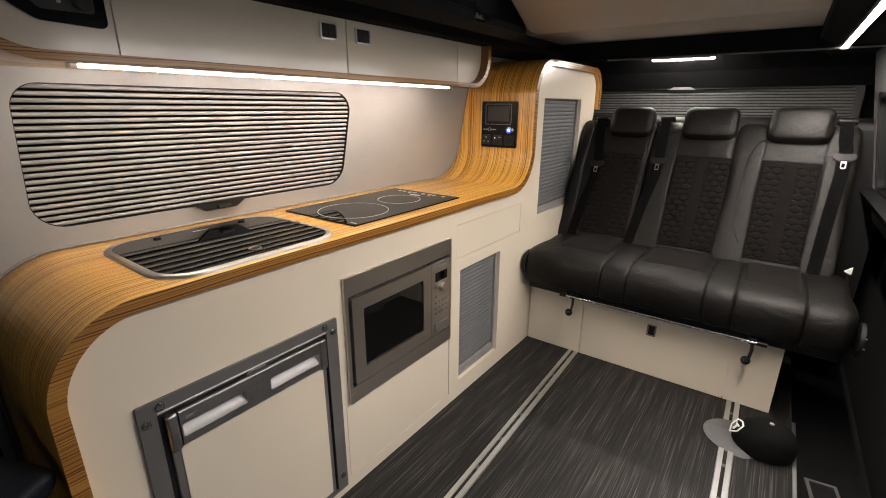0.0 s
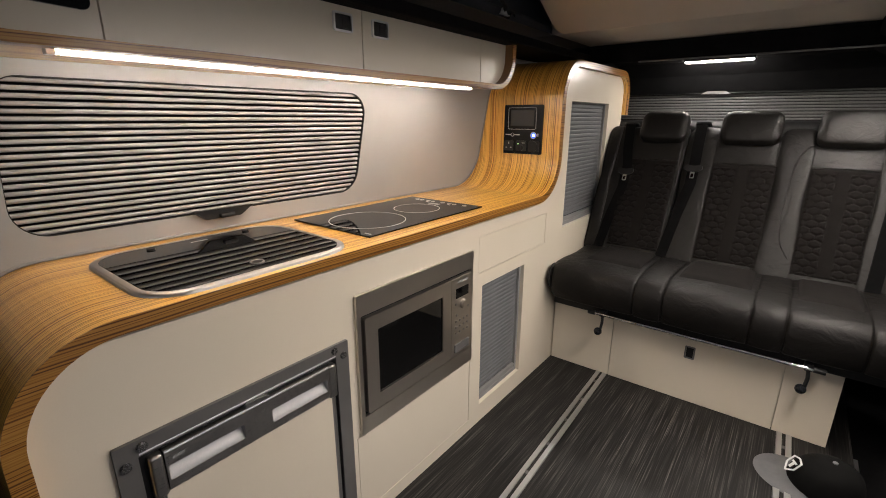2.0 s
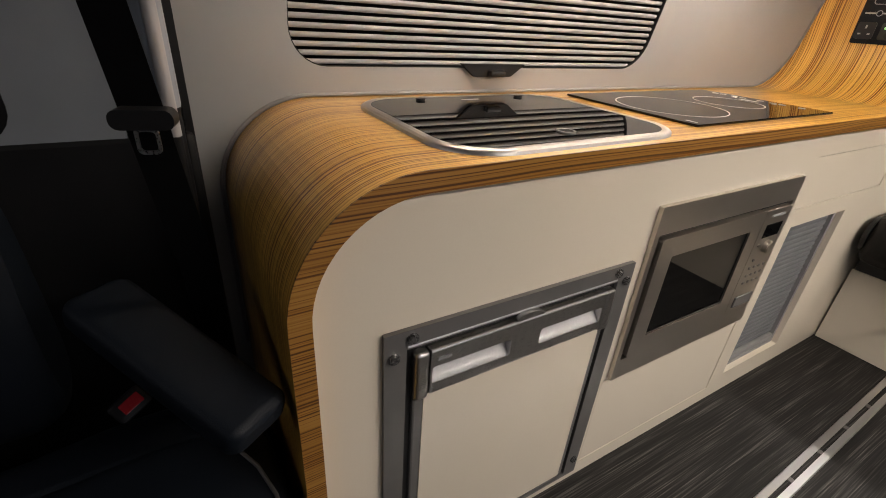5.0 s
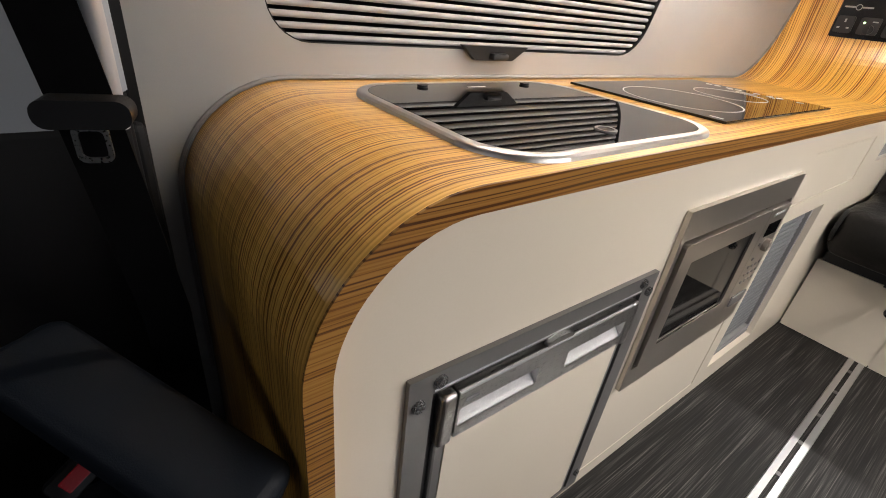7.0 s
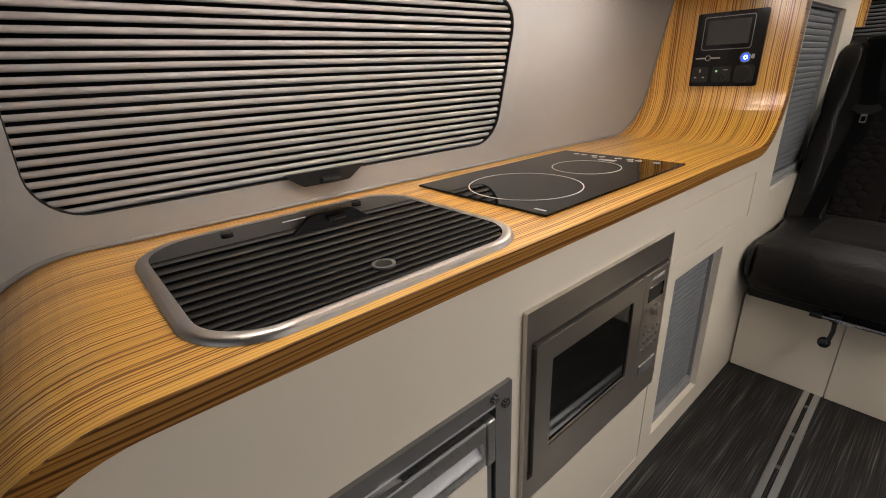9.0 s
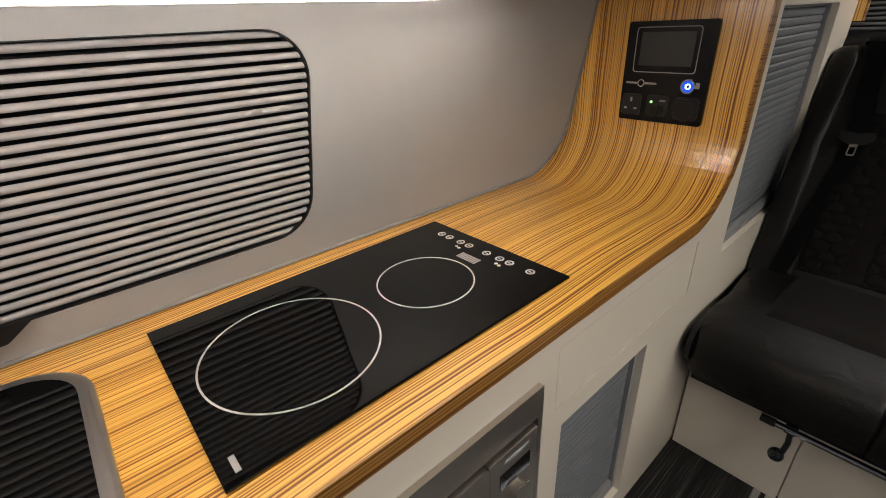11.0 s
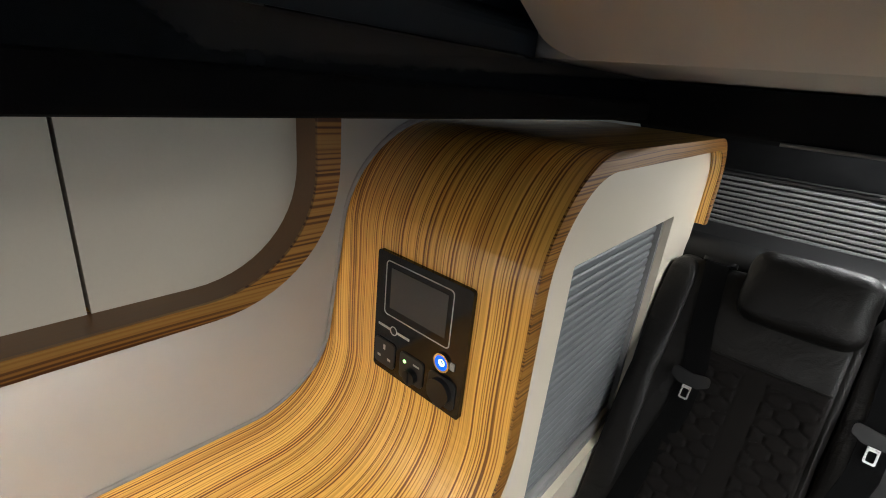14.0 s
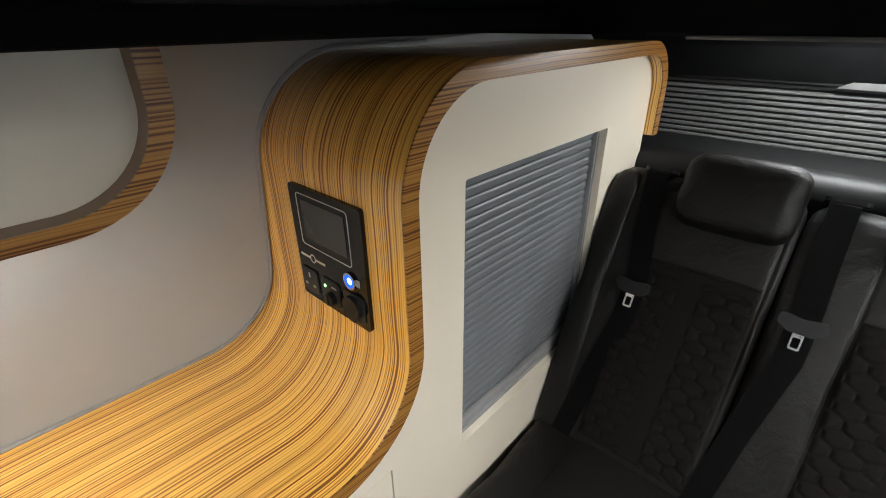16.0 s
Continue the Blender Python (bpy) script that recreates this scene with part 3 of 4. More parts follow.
# ---- bent wood worktop ----
worktop = thing("worktop", -0.95, 1.0, TOP, "bent zebra-striped wood worktop that wraps both ends", "worktop")
outline = [SHEET_OUT + SHEET_IN[::-1]]
part("bent_sheet", plate(outline, side, -1.30, EDGE - 0.003), WOOD, worktop)
part("edge_band", plate(outline, side, EDGE - 0.003, EDGE), WOOD_EDGE, worktop, "striped veneer edge of the bent wood")

# ---- kitchen unit ----
kitchen = thing("kitchen_unit", -0.95, 1.2, 0.0, "cream lacquered kitchen unit with roller shutters under wood", "kitchen unit")
HOLE_F, HOLE_M = rect(0.322, 0.775, 0.05, 0.59), rect(0.845, 1.332, 0.33, 0.70)
HOLE_S, HOLE_T = rect(1.42, 1.735, 0.078, 0.567, 0.004, 3), rect(2.092, 2.565, 0.655, 1.211, 0.004, 3)
DOOR, DRAWER = rect(0.820, 1.349, 0.048, 0.302), rect(1.397, 1.910, 0.620, 0.750)
grow = lambda r, g: [(r[0][0] - g, r[0][1] - g), (r[1][0] + g, r[1][1] - g), (r[2][0] + g, r[2][1] + g), (r[3][0] - g, r[3][1] + g)]
panel_out = [(y, z) for y, z in SHEET_IN[:-1]] + [(2.781, 0.0)]
part("front_panel", plate([panel_out, HOLE_F, HOLE_M, HOLE_S, HOLE_T, grow(DOOR, 0.0022), grow(DRAWER, 0.0022)], side, FRONT - 0.018, FRONT), CREAM, kitchen)
part("cupboard_door", plate([DOOR], side, FRONT - 0.018, FRONT - 0.0010), CREAM, kitchen)
part("drawer_front", plate([DRAWER], side, FRONT - 0.018, FRONT - 0.0010), CREAM, kitchen)
part("carcass", join(box(-1.16, FRONT - 0.05, 0.24, 2.80, 0.0, 0.62), box(-1.16, FRONT - 0.05, 0.36, 2.80, 0.62, 0.79)), DARK_TRIM, kitchen)
part("tall_carcass", join(box(-1.13, FRONT - 0.05, 2.02, 2.79, 0.79, 1.2), box(-1.13, FRONT - 0.05, 2.14, 2.70, 1.2, 1.34)), DARK_TRIM, kitchen)


def roller(y0, y1, z0, z1, step, name):
    fr = part(name, plate([rect(y0 - 0.001, y1 + 0.001, z0 - 0.001, z1 + 0.001), rect(y0 + 0.006, y1 - 0.012, z0 + 0.012, z1 - 0.006)], side, FRONT - 0.030, FRONT - 0.016), SHUTTER_RAIL, kitchen, "grey roller shutter pulled closed")
    n = int((z1 - z0 - 0.045) / step)
    st = (z1 - z0 - 0.045) / n
    prof = [(0.0, -st * 0.47), (0.0035, -st * 0.40), (0.0050, -st * 0.1), (0.0050, st * 0.25), (0.0030, st * 0.43), (0.0, st * 0.47)]
    first = part("shutter_slat", plate([prof], lambda u, v, w: (u, w, v), y0 + 0.007, y1 - 0.014), SHUTTER, fr)
    for i in range(n):
        at = (FRONT - 0.030, 0, z0 + 0.038 + st * (i + 0.5))
        if i == 0:
            first.location = at
        else:
            piece("shutter_slat", first.data, at, fr)
    part("shutter_backing", box(FRONT - 0.034, FRONT - 0.031, y0, y1, z0, z1), BLACK_PLASTIC, fr)
    part("shutter_pull", join(box(FRONT - 0.030, FRONT - 0.016, y0 + 0.007, y1 - 0.014, z0 + 0.014, z0 + 0.036, 0.003), box(FRONT - 0.018, FRONT - 0.012, y0 + 0.01, y1 - 0.016, z0 + 0.014, z0 + 0.019, 0.001)), PIPING, fr)


roller(1.42, 1.735, 0.078, 0.567, 0.0165, "roller_shutter")
roller(2.092, 2.565, 0.655, 1.211, 0.0185, "roller_shutter")

# ---- fridge ----
fridge = thing("fridge", FRONT, 0.55, 0.035, "built-in fridge with cream door and grey metal frame", "fridge")
part("frame", plate([rect(0.299, 0.798, 0.033, 0.613, 0.002, 2), rect(0.333, 0.760, 0.045, 0.580)], side, FRONT + 0.0005, FRONT + 0.008), GUNMETAL, fridge, "grey painted metal mounting frame")
part("inner_frame", plate([rect(0.333, 0.760, 0.045, 0.586), rect(0.350, 0.748, 0.048, 0.572)], side, FRONT - 0.03, FRONT + 0.002), BLACK_PLASTIC, fridge)
part("frame_lip", tube([(FRONT + 0.006, 0.335, 0.584), (FRONT + 0.006, 0.758, 0.584)], 0.0028, 8), SATIN, fridge)
door = part("fridge_door", box(FRONT - 0.03, FRONT + 0.008, 0.345, 0.752, 0.050, 0.5, 0.004), GUNMETAL, fridge)
part("door_panel", plate([rounded([(0.5, 0.487), (0.363, 0.487), (0.363, 0.056), (0.738, 0.056), (0.738, 0.487), (0.5, 0.487)], [0, 0.012, 0.004, 0.004, 0.012, 0], 4)[:-1]], side, FRONT + 0.007, FRONT + 0.0095), CREAM, door, "cream lacquered door panel")
top_bar = plate([rect(0.3685, 0.729, 0.490, 0.570, 0.001, 2), rect(0.372, 0.516, 0.508, 0.540, 0.004, 3), rect(0.578, 0.724, 0.508, 0.540, 0.004, 3)], side, FRONT - 0.006, FRONT + 0.016)
part("door_top_bar", top_bar, STEEL, door, "brushed grey handle bar with two slots")
for y0, y1 in ((0.344, 0.3675), (0.730, 0.753)):
    part("bar_end_cap", box(FRONT - 0.006, FRONT + 0.017, y0, y1, 0.482, 0.571, 0.006, 4), STEEL, door)
for y0, y1 in ((0.372, 0.516), (0.578, 0.724)):
    part("handle_recess", sheet(lambda a, b: (FRONT + 0.0145 - 0.019 * math.sin(0.5 * math.pi * b) ** 0.8, y0 + (y1 - y0) * a, 0.508 + 0.032 * b), 2, 14), RECESS, door, "pale rounded finger recess")
part("door_lip", tube([(FRONT + 0.014, 0.3685, 0.569), (FRONT + 0.014, 0.729, 0.569)], 0.0032, 8), SATIN, door)
part("badge", box(FRONT + 0.0160, FRONT + 0.0168, 0.380, 0.402, 0.549, 0.556, 0.0004), KEY, door)
part("latch", moved(disc((0, 0, 0), (1, 0, 0), 0.028, 0.008, 28), Matrix.Translation((FRONT + 0.008, 0.550, 0.574)) @ Matrix.Diagonal((1, 1, 0.30, 1))), STEEL, fridge)
for y, z in ((0.341, 0.598), (0.313, 0.572), (0.755, 0.600), (0.781, 0.578), (0.316, 0.085), (0.781, 0.085)):
    part("screw", join(disc((FRONT + 0.008, y, z), (1, 0, 0), 0.0090, 0.003, 20), disc((FRONT + 0.011, y, z), (1, 0, 0), 0.0078, 0.0015, 20), disc((FRONT + 0.0125, y, z), (1, 0, 0), 0.0055, 0.001, 16)), SCREW, fridge)

# ---- microwave ----
mw = thing("microwave", FRONT, 1.09, 0.308, "built-in brushed steel microwave with black glass door", "microwave")
part("surround", plate([rect(0.829, 1.346, 0.310, 0.716, 0.003, 2), rect(0.842, 1.335, 0.363, 0.658, 0.004, 3)], side, FRONT + 0.0005, FRONT + 0.010), OVEN_STEEL, mw, "brushed steel surround")
part("inner_gap", box(FRONT - 0.03, FRONT + 0.001, 0.84, 1.336, 0.36, 0.66), BLACK_PLASTIC, mw)
mdoor = part("microwave_door", plate([rect(0.850, 1.216, 0.371, 0.650, 0.006, 3), rect(0.894, 1.174, 0.418, 0.607, 0.003, 3)], side, FRONT + 0.002, FRONT + 0.016), OVEN_STEEL, mw)
part("door_glass", box(FRONT + 0.002, FRONT + 0.012, 0.892, 1.176, 0.416, 0.609), BLACK_GLASS, mdoor, "black door glass")
part("glass_trim", tube([(FRONT + 0.0155, 0.893, 0.418), (FRONT + 0.0155, 1.175, 0.418)], 0.0018, 6), CHROME, mdoor)
ctl = part("control_strip", box(FRONT + 0.002, FRONT + 0.016, 1.2175, 1.327, 0.371, 0.650, 0.002), OVEN_STEEL, mw)
fx = FRONT + 0.016
part("display", box(fx - 0.002, fx + 0.0012, 1.240, 1.310, 0.578, 0.612, 0.0006), BLACK_GLASS, ctl)
part("brand_bar", box(fx, fx + 0.0006, 1.250, 1.305, 0.630, 0.636), GREY_PRINT, ctl)
part("dial", join(disc((fx, 1.278, 0.552), (1, 0, 0), 0.016, 0.010, 24), disc((fx + 0.01, 1.278, 0.552), (1, 0, 0), 0.013, 0.002, 24)), OVEN_STEEL, ctl)
for i, (y, z) in enumerate([(1.240, 0.560), (1.245, 0.520), (1.308, 0.535)] + [(1.243 + 0.021 * a, 0.498 - 0.021 * b) for b in range(3) for a in range(4)]):
    part("button", disc((fx, y, z), (1, 0, 0), 0.0042, 0.0025, 12), STEEL, ctl)
part("door_button", box(fx - 0.001, fx + 0.004, 1.235, 1.315, 0.385, 0.415, 0.002), GUNMETAL, ctl)

# ---- sink with glass lid ----
sink = thing("sink", -0.95, 0.63, TOP, "inset sink closed by a black glass lid", "sink")
SX0, SX1, SY0, SY1 = -1.140, -0.760, 0.391, 0.852
rim_prof = [(0.0, 0.0), (0.001, 0.0045), (0.005, 0.007), (0.011, 0.0075), (0.0165, 0.0065), (0.0175, 0.0)]


def rim_point(a, b):
    k = rim_prof[min(int(round(b * 5)), 5)]
    lp = rect(SX0 + k[0], SX1 - k[0], SY0 + k[0], SY1 - k[0], 0.088 - k[0], 10)
    u, v = lp[int(round(a * len(lp))) % len(lp)]
    return (u, v, TOP + k[1])


part("steel_rim", sheet(rim_point, 44, 5), RIM, sink, "brushed steel rim", 60)
lid = part("glass_lid", plate([rect(SX0 + 0.0165, SX1 - 0.0165, SY0 + 0.0165, SY1 - 0.0165, 0.0715, 10)], flat_board, TOP + 0.001, TOP + 0.0065), LID_GLASS, sink, "black glass lid with a finger hole")
part("finger_ring", disc((-0.822, 0.622, TOP + 0.0064), (0, 0, 1), 0.015, 0.002, 28, 0.011), GUNMETAL, lid)
part("finger_hole", disc((-0.822, 0.622, TOP + 0.0063), (0, 0, 1), 0.011, 0.0007, 24), BLACK_PLASTIC, lid)
part("lid_print", box(-1.092, -1.088, 0.605, 0.645, TOP + 0.0064, TOP + 0.0072), GREY_PRINT, lid)
for y in (0.52, 0.75):
    part("lid_hinge", disc((-1.098, y, TOP + 0.006), (0, 0, 1), 0.009, 0.004, 18), BLACK_PLASTIC, lid)

# ---- hob ----
hob = thing("hob", -0.963, 1.187, TOP, "black glass ceramic hob with two white rings", "hob")
HZ = TOP + 0.005
part("hob_glass", box(-1.128, -0.799, 0.921, 1.454, TOP + 0.0005, HZ, 0.0012), BLACK_GLASS, hob)
part("cooking_ring", disc((-0.951, 1.057, HZ), (0, 0, 1), 0.1153, 0.0006, 72, 0.1129), RING, hob)
part("cooking_ring", disc((-0.955, 1.286, HZ), (0, 0, 1), 0.0789, 0.0006, 64, 0.0766), RING, hob)
for x in (-1.068, -1.046, -1.015, -0.993, -0.949, -0.918, -0.896, -0.852):
    part("touch_key", join(disc((x, 1.421, HZ), (0, 0, 1), 0.0080, 0.0006, 22, 0.0053), box(x - 0.0034, x + 0.0034, 1.4200, 1.4220, HZ, HZ + 0.0006), box(x - 0.0008, x + 0.0008, 1.4190, 1.4200, HZ, HZ + 0.0006)), RING, hob)
for x in (-1.004, -0.907):
    part("level_mark", join(disc((x - 0.004, 1.404, HZ), (0, 0, 1), 0.0032, 0.0006, 12), disc((x + 0.004, 1.402, HZ), (0, 0, 1), 0.0032, 0.0006, 12)), RING, hob)
part("print_bar", join(*[box(-0.981 + 0.005 * k, -0.9775 + 0.005 * k, 1.377, 1.395, HZ, HZ + 0.0006) for k in range(9)]), GREY_PRINT, hob)
part("print_bar", box(-0.835, -0.812, 0.935, 0.941, HZ, HZ + 0.0006), GREY_PRINT, hob)

# ---- control panel on the tall end ----
pan = thing("control_panel", -0.915, 1.945, 0.992, "black control panel with screen, socket and blue switch", "control panel")
PY = 1.945
face = lambda u, v, w: (u, PY - w, v)
part("panel_plate", plate([rect(-1.008, -0.824, 0.991, 1.195, 0.006, 4)], face, 0.0, 0.007), PANEL_BLACK, pan)
part("screen_border", plate([rect(-0.988, -0.854, 1.094, 1.184, 0.007, 4), rect(-0.9865, -0.8555, 1.0955, 1.1825, 0.006, 4)], face, 0.0068, 0.0078), GREY_PRINT, pan)
part("screen", plate([rect(-0.976, -0.864, 1.108, 1.174)], face, 0.0068, 0.0078), SCREEN, pan, "dark grey display screen")
part("maker_badge", join(plate([rect(-0.999, -0.973, 1.0695, 1.0735)], face, 0.0068, 0.0076), plate([rect(-0.956, -0.930, 1.0695, 1.0735)], face, 0.0068, 0.0076), disc((-0.9645, PY - 0.0068, 1.0715), (0, -1, 0), 0.0078, 0.0008, 16, 0.0062)), GREY_PRINT, pan)
sock = part("power_socket", plate([rect(-1.003, -0.958, 1.003, 1.048, 0.006, 4)], face, 0.0068, 0.0095), SWITCH_BLACK, pan)
for u, v, w, h in ((-0.9805, 1.036, 0.0022, 0.0045), (-0.992, 1.017, 0.0035, 0.0020), (-0.969, 1.017, 0.0035, 0.0020)):
    part("socket_slot", plate([rect(u - w, u + w, v - h, v + h)], face, 0.0094, 0.0099), GREY_PRINT, sock)
heat = part("heater_control", plate([rect(-0.945, -0.896, 1.003, 1.048, 0.006, 4)], face, 0.0068, 0.0095), SWITCH_BLACK, pan)
part("dial", join(disc((-0.917, PY - 0.0095, 1.017), (0, -1, 0), 0.0120, 0.009, 22), box(-0.9185, -0.9155, PY - 0.021, PY - 0.018, 1.008, 1.027)), BLACK_PLASTIC, heat)
part("green_light", disc((-0.934, PY - 0.0095, 1.034), (0, -1, 0), 0.0030, 0.001, 12), GREEN_LED, heat)
part("label_mark", plate([rect(-0.916, -0.903, 1.036, 1.039)], face, 0.0094, 0.0099), GREY_PRINT, heat)
cov = part("socket_cover", plate([rect(-0.885, -0.834, 1.001, 1.048, 0.008, 4)], face, 0.0068, 0.0090), SWITCH_BLACK, pan)
part("cover_flap", join(disc((-0.8595, PY - 0.009, 1.0245), (0, -1, 0), 0.0205, 0.008, 28), box(-0.867, -0.852, PY - 0.016, PY - 0.009, 1.000, 1.008, 0.002)), BLACK_PLASTIC, cov)
sw = part("push_switch", disc((-0.8625, PY - 0.0068, 1.070), (0, -1, 0), 0.0145, 0.004, 28, 0.0115), CHROME, pan, "blue-lit round push switch")
part("blue_ring", disc((-0.8625, PY - 0.0068, 1.070), (0, -1, 0), 0.0115, 0.003, 28, 0.0058), BLUE_LED, sw)
part("light_core", disc((-0.8625, PY - 0.0068, 1.070), (0, -1, 0), 0.0058, 0.0026, 24, 0.0036), BLUE_CORE, sw)
part("switch_tab", box(-0.848, -0.840, PY - 0.009, PY - 0.0068, 1.066, 1.078, 0.001), GREY_PRINT, sw)

# ---- overhead locker ----
locker = thing("overhead_locker", -0.95, 1.0, 1.228, "cream overhead locker edged in striped wood", "locker")
LX = -0.898
l_out = rounded([(0.20, 1.44), (0.20, 1.242), (1.762, 1.242), (1.762, 1.44)], [0, 0.12, 0.12, 0])
l_in = rounded([(0.222, 1.44), (0.222, 1.259), (1.738, 1.259), (1.738, 1.44)], [0, 0.098, 0.098, 0])
l_shell = rounded([(0.205, 1.44), (0.205, 1.2475), (1.757, 1.2475), (1.757, 1.44)], [0, 0.115, 0.115, 0])
part("wood_shell", plate([l_shell + l_in[::-1]], side, -1.30, LX - 0.004), WOOD, locker, "striped wood shell")
part("shell_lip", plate([l_out + l_in[::-1]], side, LX - 0.004, LX + 0.030), SHADED_VENEER, locker, "plain brown veneer lip along the locker front, its shade in the colour")
part("shell_edge", plate([l_out + l_in[::-1]], side, LX + 0.030, LX + 0.033), WOOD_EDGE, locker, "striped veneer edge")


def flap(y0, y1):
    lo = [(y, z) for y, z in l_in if y0 - 1e-6 <= y <= y1 + 1e-6]
    pts = ([(y0, 1.259)] if y0 > 0.33 else []) + lo + ([(y1, 1.259)] if y1 < 1.62 else [])
    if y0 > 0.33:
        pts.append((y1, 1.44)) if y1 < 1.62 else None
        pts.append((y0, 1.44))
    else:
        pts.append((y1, 1.44))
    return pts


for y0, y1, nm in ((0.222, 0.443, "end_panel"), (0.446, 1.016, "locker_flap"), (1.020, 1.5695, "locker_flap"), (1.572, 1.738, "end_panel")):
    part(nm, plate([flap(y0, y1)], side, LX - 0.018, LX), CREAM, locker)
part("locker_body", join(box(-1.16, LX - 0.03, 0.33, 1.63, 1.264, 1.43), box(-1.16, LX - 0.03, 0.235, 0.33, 1.365, 1.43), box(-1.16, LX - 0.03, 1.63, 1.725, 1.365, 1.43)), DARK_TRIM, locker)
for y in (0.953, 1.080):
    h = part("flap_latch", plate([rect(y - 0.030, y + 0.030, 1.343, 1.387, 0.006, 4), rect(y - 0.0255, y + 0.0255, 1.3475, 1.3825, 0.003, 3)], side, LX, LX + 0.006), SATIN, locker, "satin metal push latch")
    part("latch_button", join(box(LX - 0.004, LX + 0.002, y - 0.0255, y + 0.0255, 1.3475, 1.3825), box(LX + 0.001, LX + 0.004, y - 0.002, y + 0.019, 1.352, 1.378, 0.001)), BLACK_PLASTIC, h)
sp = part("speaker_panel", plate([rounded([(0.30, 1.45), (0.285, 1.335), (0.33, 1.307), (0.432, 1.303), (0.432, 1.45)], [0, 0.03, 0.03, 0.012, 0], 5)], side, LX - 0.001, LX + 0.006), GLOSS_BLACK, locker, "glossy black panel let into the locker end")
part("panel_inset", plate([rounded([(0.32, 1.45), (0.314, 1.345), (0.335, 1.325), (0.415, 1.326), (0.415, 1.45)], [0, 0.012, 0.012, 0.006, 0], 4)], side, LX + 0.0058, LX + 0.0068), SWITCH_BLACK, sp, "dark grey inset")
part("knob", join(disc((LX + 0.0066, 0.396, 1.343), (1, 0, 0), 0.014, 0.008, 24), disc((LX + 0.0146, 0.396, 1.343), (1, 0, 0), 0.0115, 0.002, 24)), BLACK_PLASTIC, sp)
part("print_bar", box(LX + 0.0066, LX + 0.0072, 0.361, 0.367, 1.337, 1.352), GREY_PRINT, sp)

# ---- lamps ----
lamp1 = thing("led_strip", -0.935, 0.97, 1.23, "long glowing LED strip under the overhead locker", "lamp")
part("diffuser", box(-0.955, -0.938, 0.385, 1.572, 1.2390, 1.2490, 0.002), LED_WARM, lamp1)
part("end_cap", box(-0.957, -0.936, 0.372, 0.385, 1.2375, 1.2485, 0.001), SATIN, lamp1)
part("end_cap", box(-0.957, -0.936, 1.572, 1.582, 1.2375, 1.2485, 0.001), SATIN, lamp1)
lamp2 = thing("led_strip", 0.27, 1.7, 1.40, "glowing LED strip along the roof edge", "lamp")
part("diffuser", box(0.261, 0.277, 0.68, 2.44, 1.3880, 1.3945), LED_WHITE, lamp2)
part("channel", plate([[(0.258, 1.3885), (0.261, 1.3885), (0.261, 1.3955), (0.277, 1.3955), (0.277, 1.3885), (0.280, 1.3885), (0.280, 1.4025), (0.258, 1.4025)]], lambda u, v, w: (u, w, v), 0.67, 2.45), SATIN, lamp2)
lamp3 = thing("led_bar", -0.343, 2.80, 1.41, "short glowing LED bar above the tailgate window", "lamp")
part("diffuser", box(-0.487, -0.199, 2.790, 2.806, 1.404, 1.412, 0.002), LED_REAR, lamp3)
part("channel", box(-0.492, -0.194, 2.786, 2.810, 1.411, 1.424, 0.001), BLACK_PLASTIC, lamp3)

# ---- bench seat ----
def smooth_loop(points, n=6):
    """A closed Catmull-Rom loop."""
    out, k = [], len(points)
    for i in range(k):
        a, b, c, d = (Vector(points[(i + j - 1) % k]) for j in range(4))
        for s in range(n):
            t = s / n
            out.append(0.5 * ((2 * b) + (c - a) * t + (2 * a - 5 * b + 4 * c - d) * t * t + (3 * b - a - 3 * c + d) * t ** 3))
    return out


def pad(x0, x1, loop, place, seams=(), soft=0.03, steps=80, puff=0.0):
    """A stuffed pad: a closed section carried along x, rounded at both ends, drawn in at its seams and swollen between them."""
    bm = bmesh.new()
    mid = sum(loop, Vector((0, 0))) / len(loop)
    size = max((p - mid).length for p in loop)
    stops = [x0, *seams, x1]
    xs = {x0 + (x1 - x0) * i / steps for i in range(steps + 1)}
    for s in seams:
        xs |= {s - 0.006, s - 0.003, s, s + 0.003, s + 0.006}
    for e in (0.1, 0.25, 0.5, 0.75):
        xs |= {x0 + soft * e, x1 - soft * e}
    rings = []
    for x in sorted(xs):
        e = min(x - x0, x1 - x)
        inset = soft * (1 - math.sqrt(max(0.0, 1 - (1 - min(e / soft, 1)) ** 2)))
        g = sum(0.007 * math.exp(-((x - s) / 0.0035) ** 2) for s in seams)
        a = max(s for s in stops if s <= x + 1e-9)
        b = min((s for s in stops if s > x + 1e-9), default=x1)
        swell = puff * math.sin(math.pi * (x - a) / max(b - a, 1e-6)) if b > a else 0
        ring = []
        for p in loop:
            d = p - mid
            q = mid + d * (1 - (inset + g - swell) / max(d.length, 0.02))
            ring.append(bm.verts.new(place(x, q.x, q.y)))
        rings.append(ring)
    n = len(loop)
    for r, s in zip(rings, rings[1:]):
        for k in range(n):
            bm.faces.new((r[k], r[(k + 1) % n], s[(k + 1) % n], s[k]))
    bm.faces.new(rings[0])
    bm.faces.new(rings[-1])
    return bm


LEAN_A = math.atan(0.45)
SN, CS = math.sin(LEAN_A), math.cos(LEAN_A)


def on_back(x, p, q):      # p behind the seat back's front, q up along it
    return (x, 2.370 + q * SN + p * CS, 0.512 + q * CS - p * SN)


def q_of(z):
    return (z - 0.512) / CS


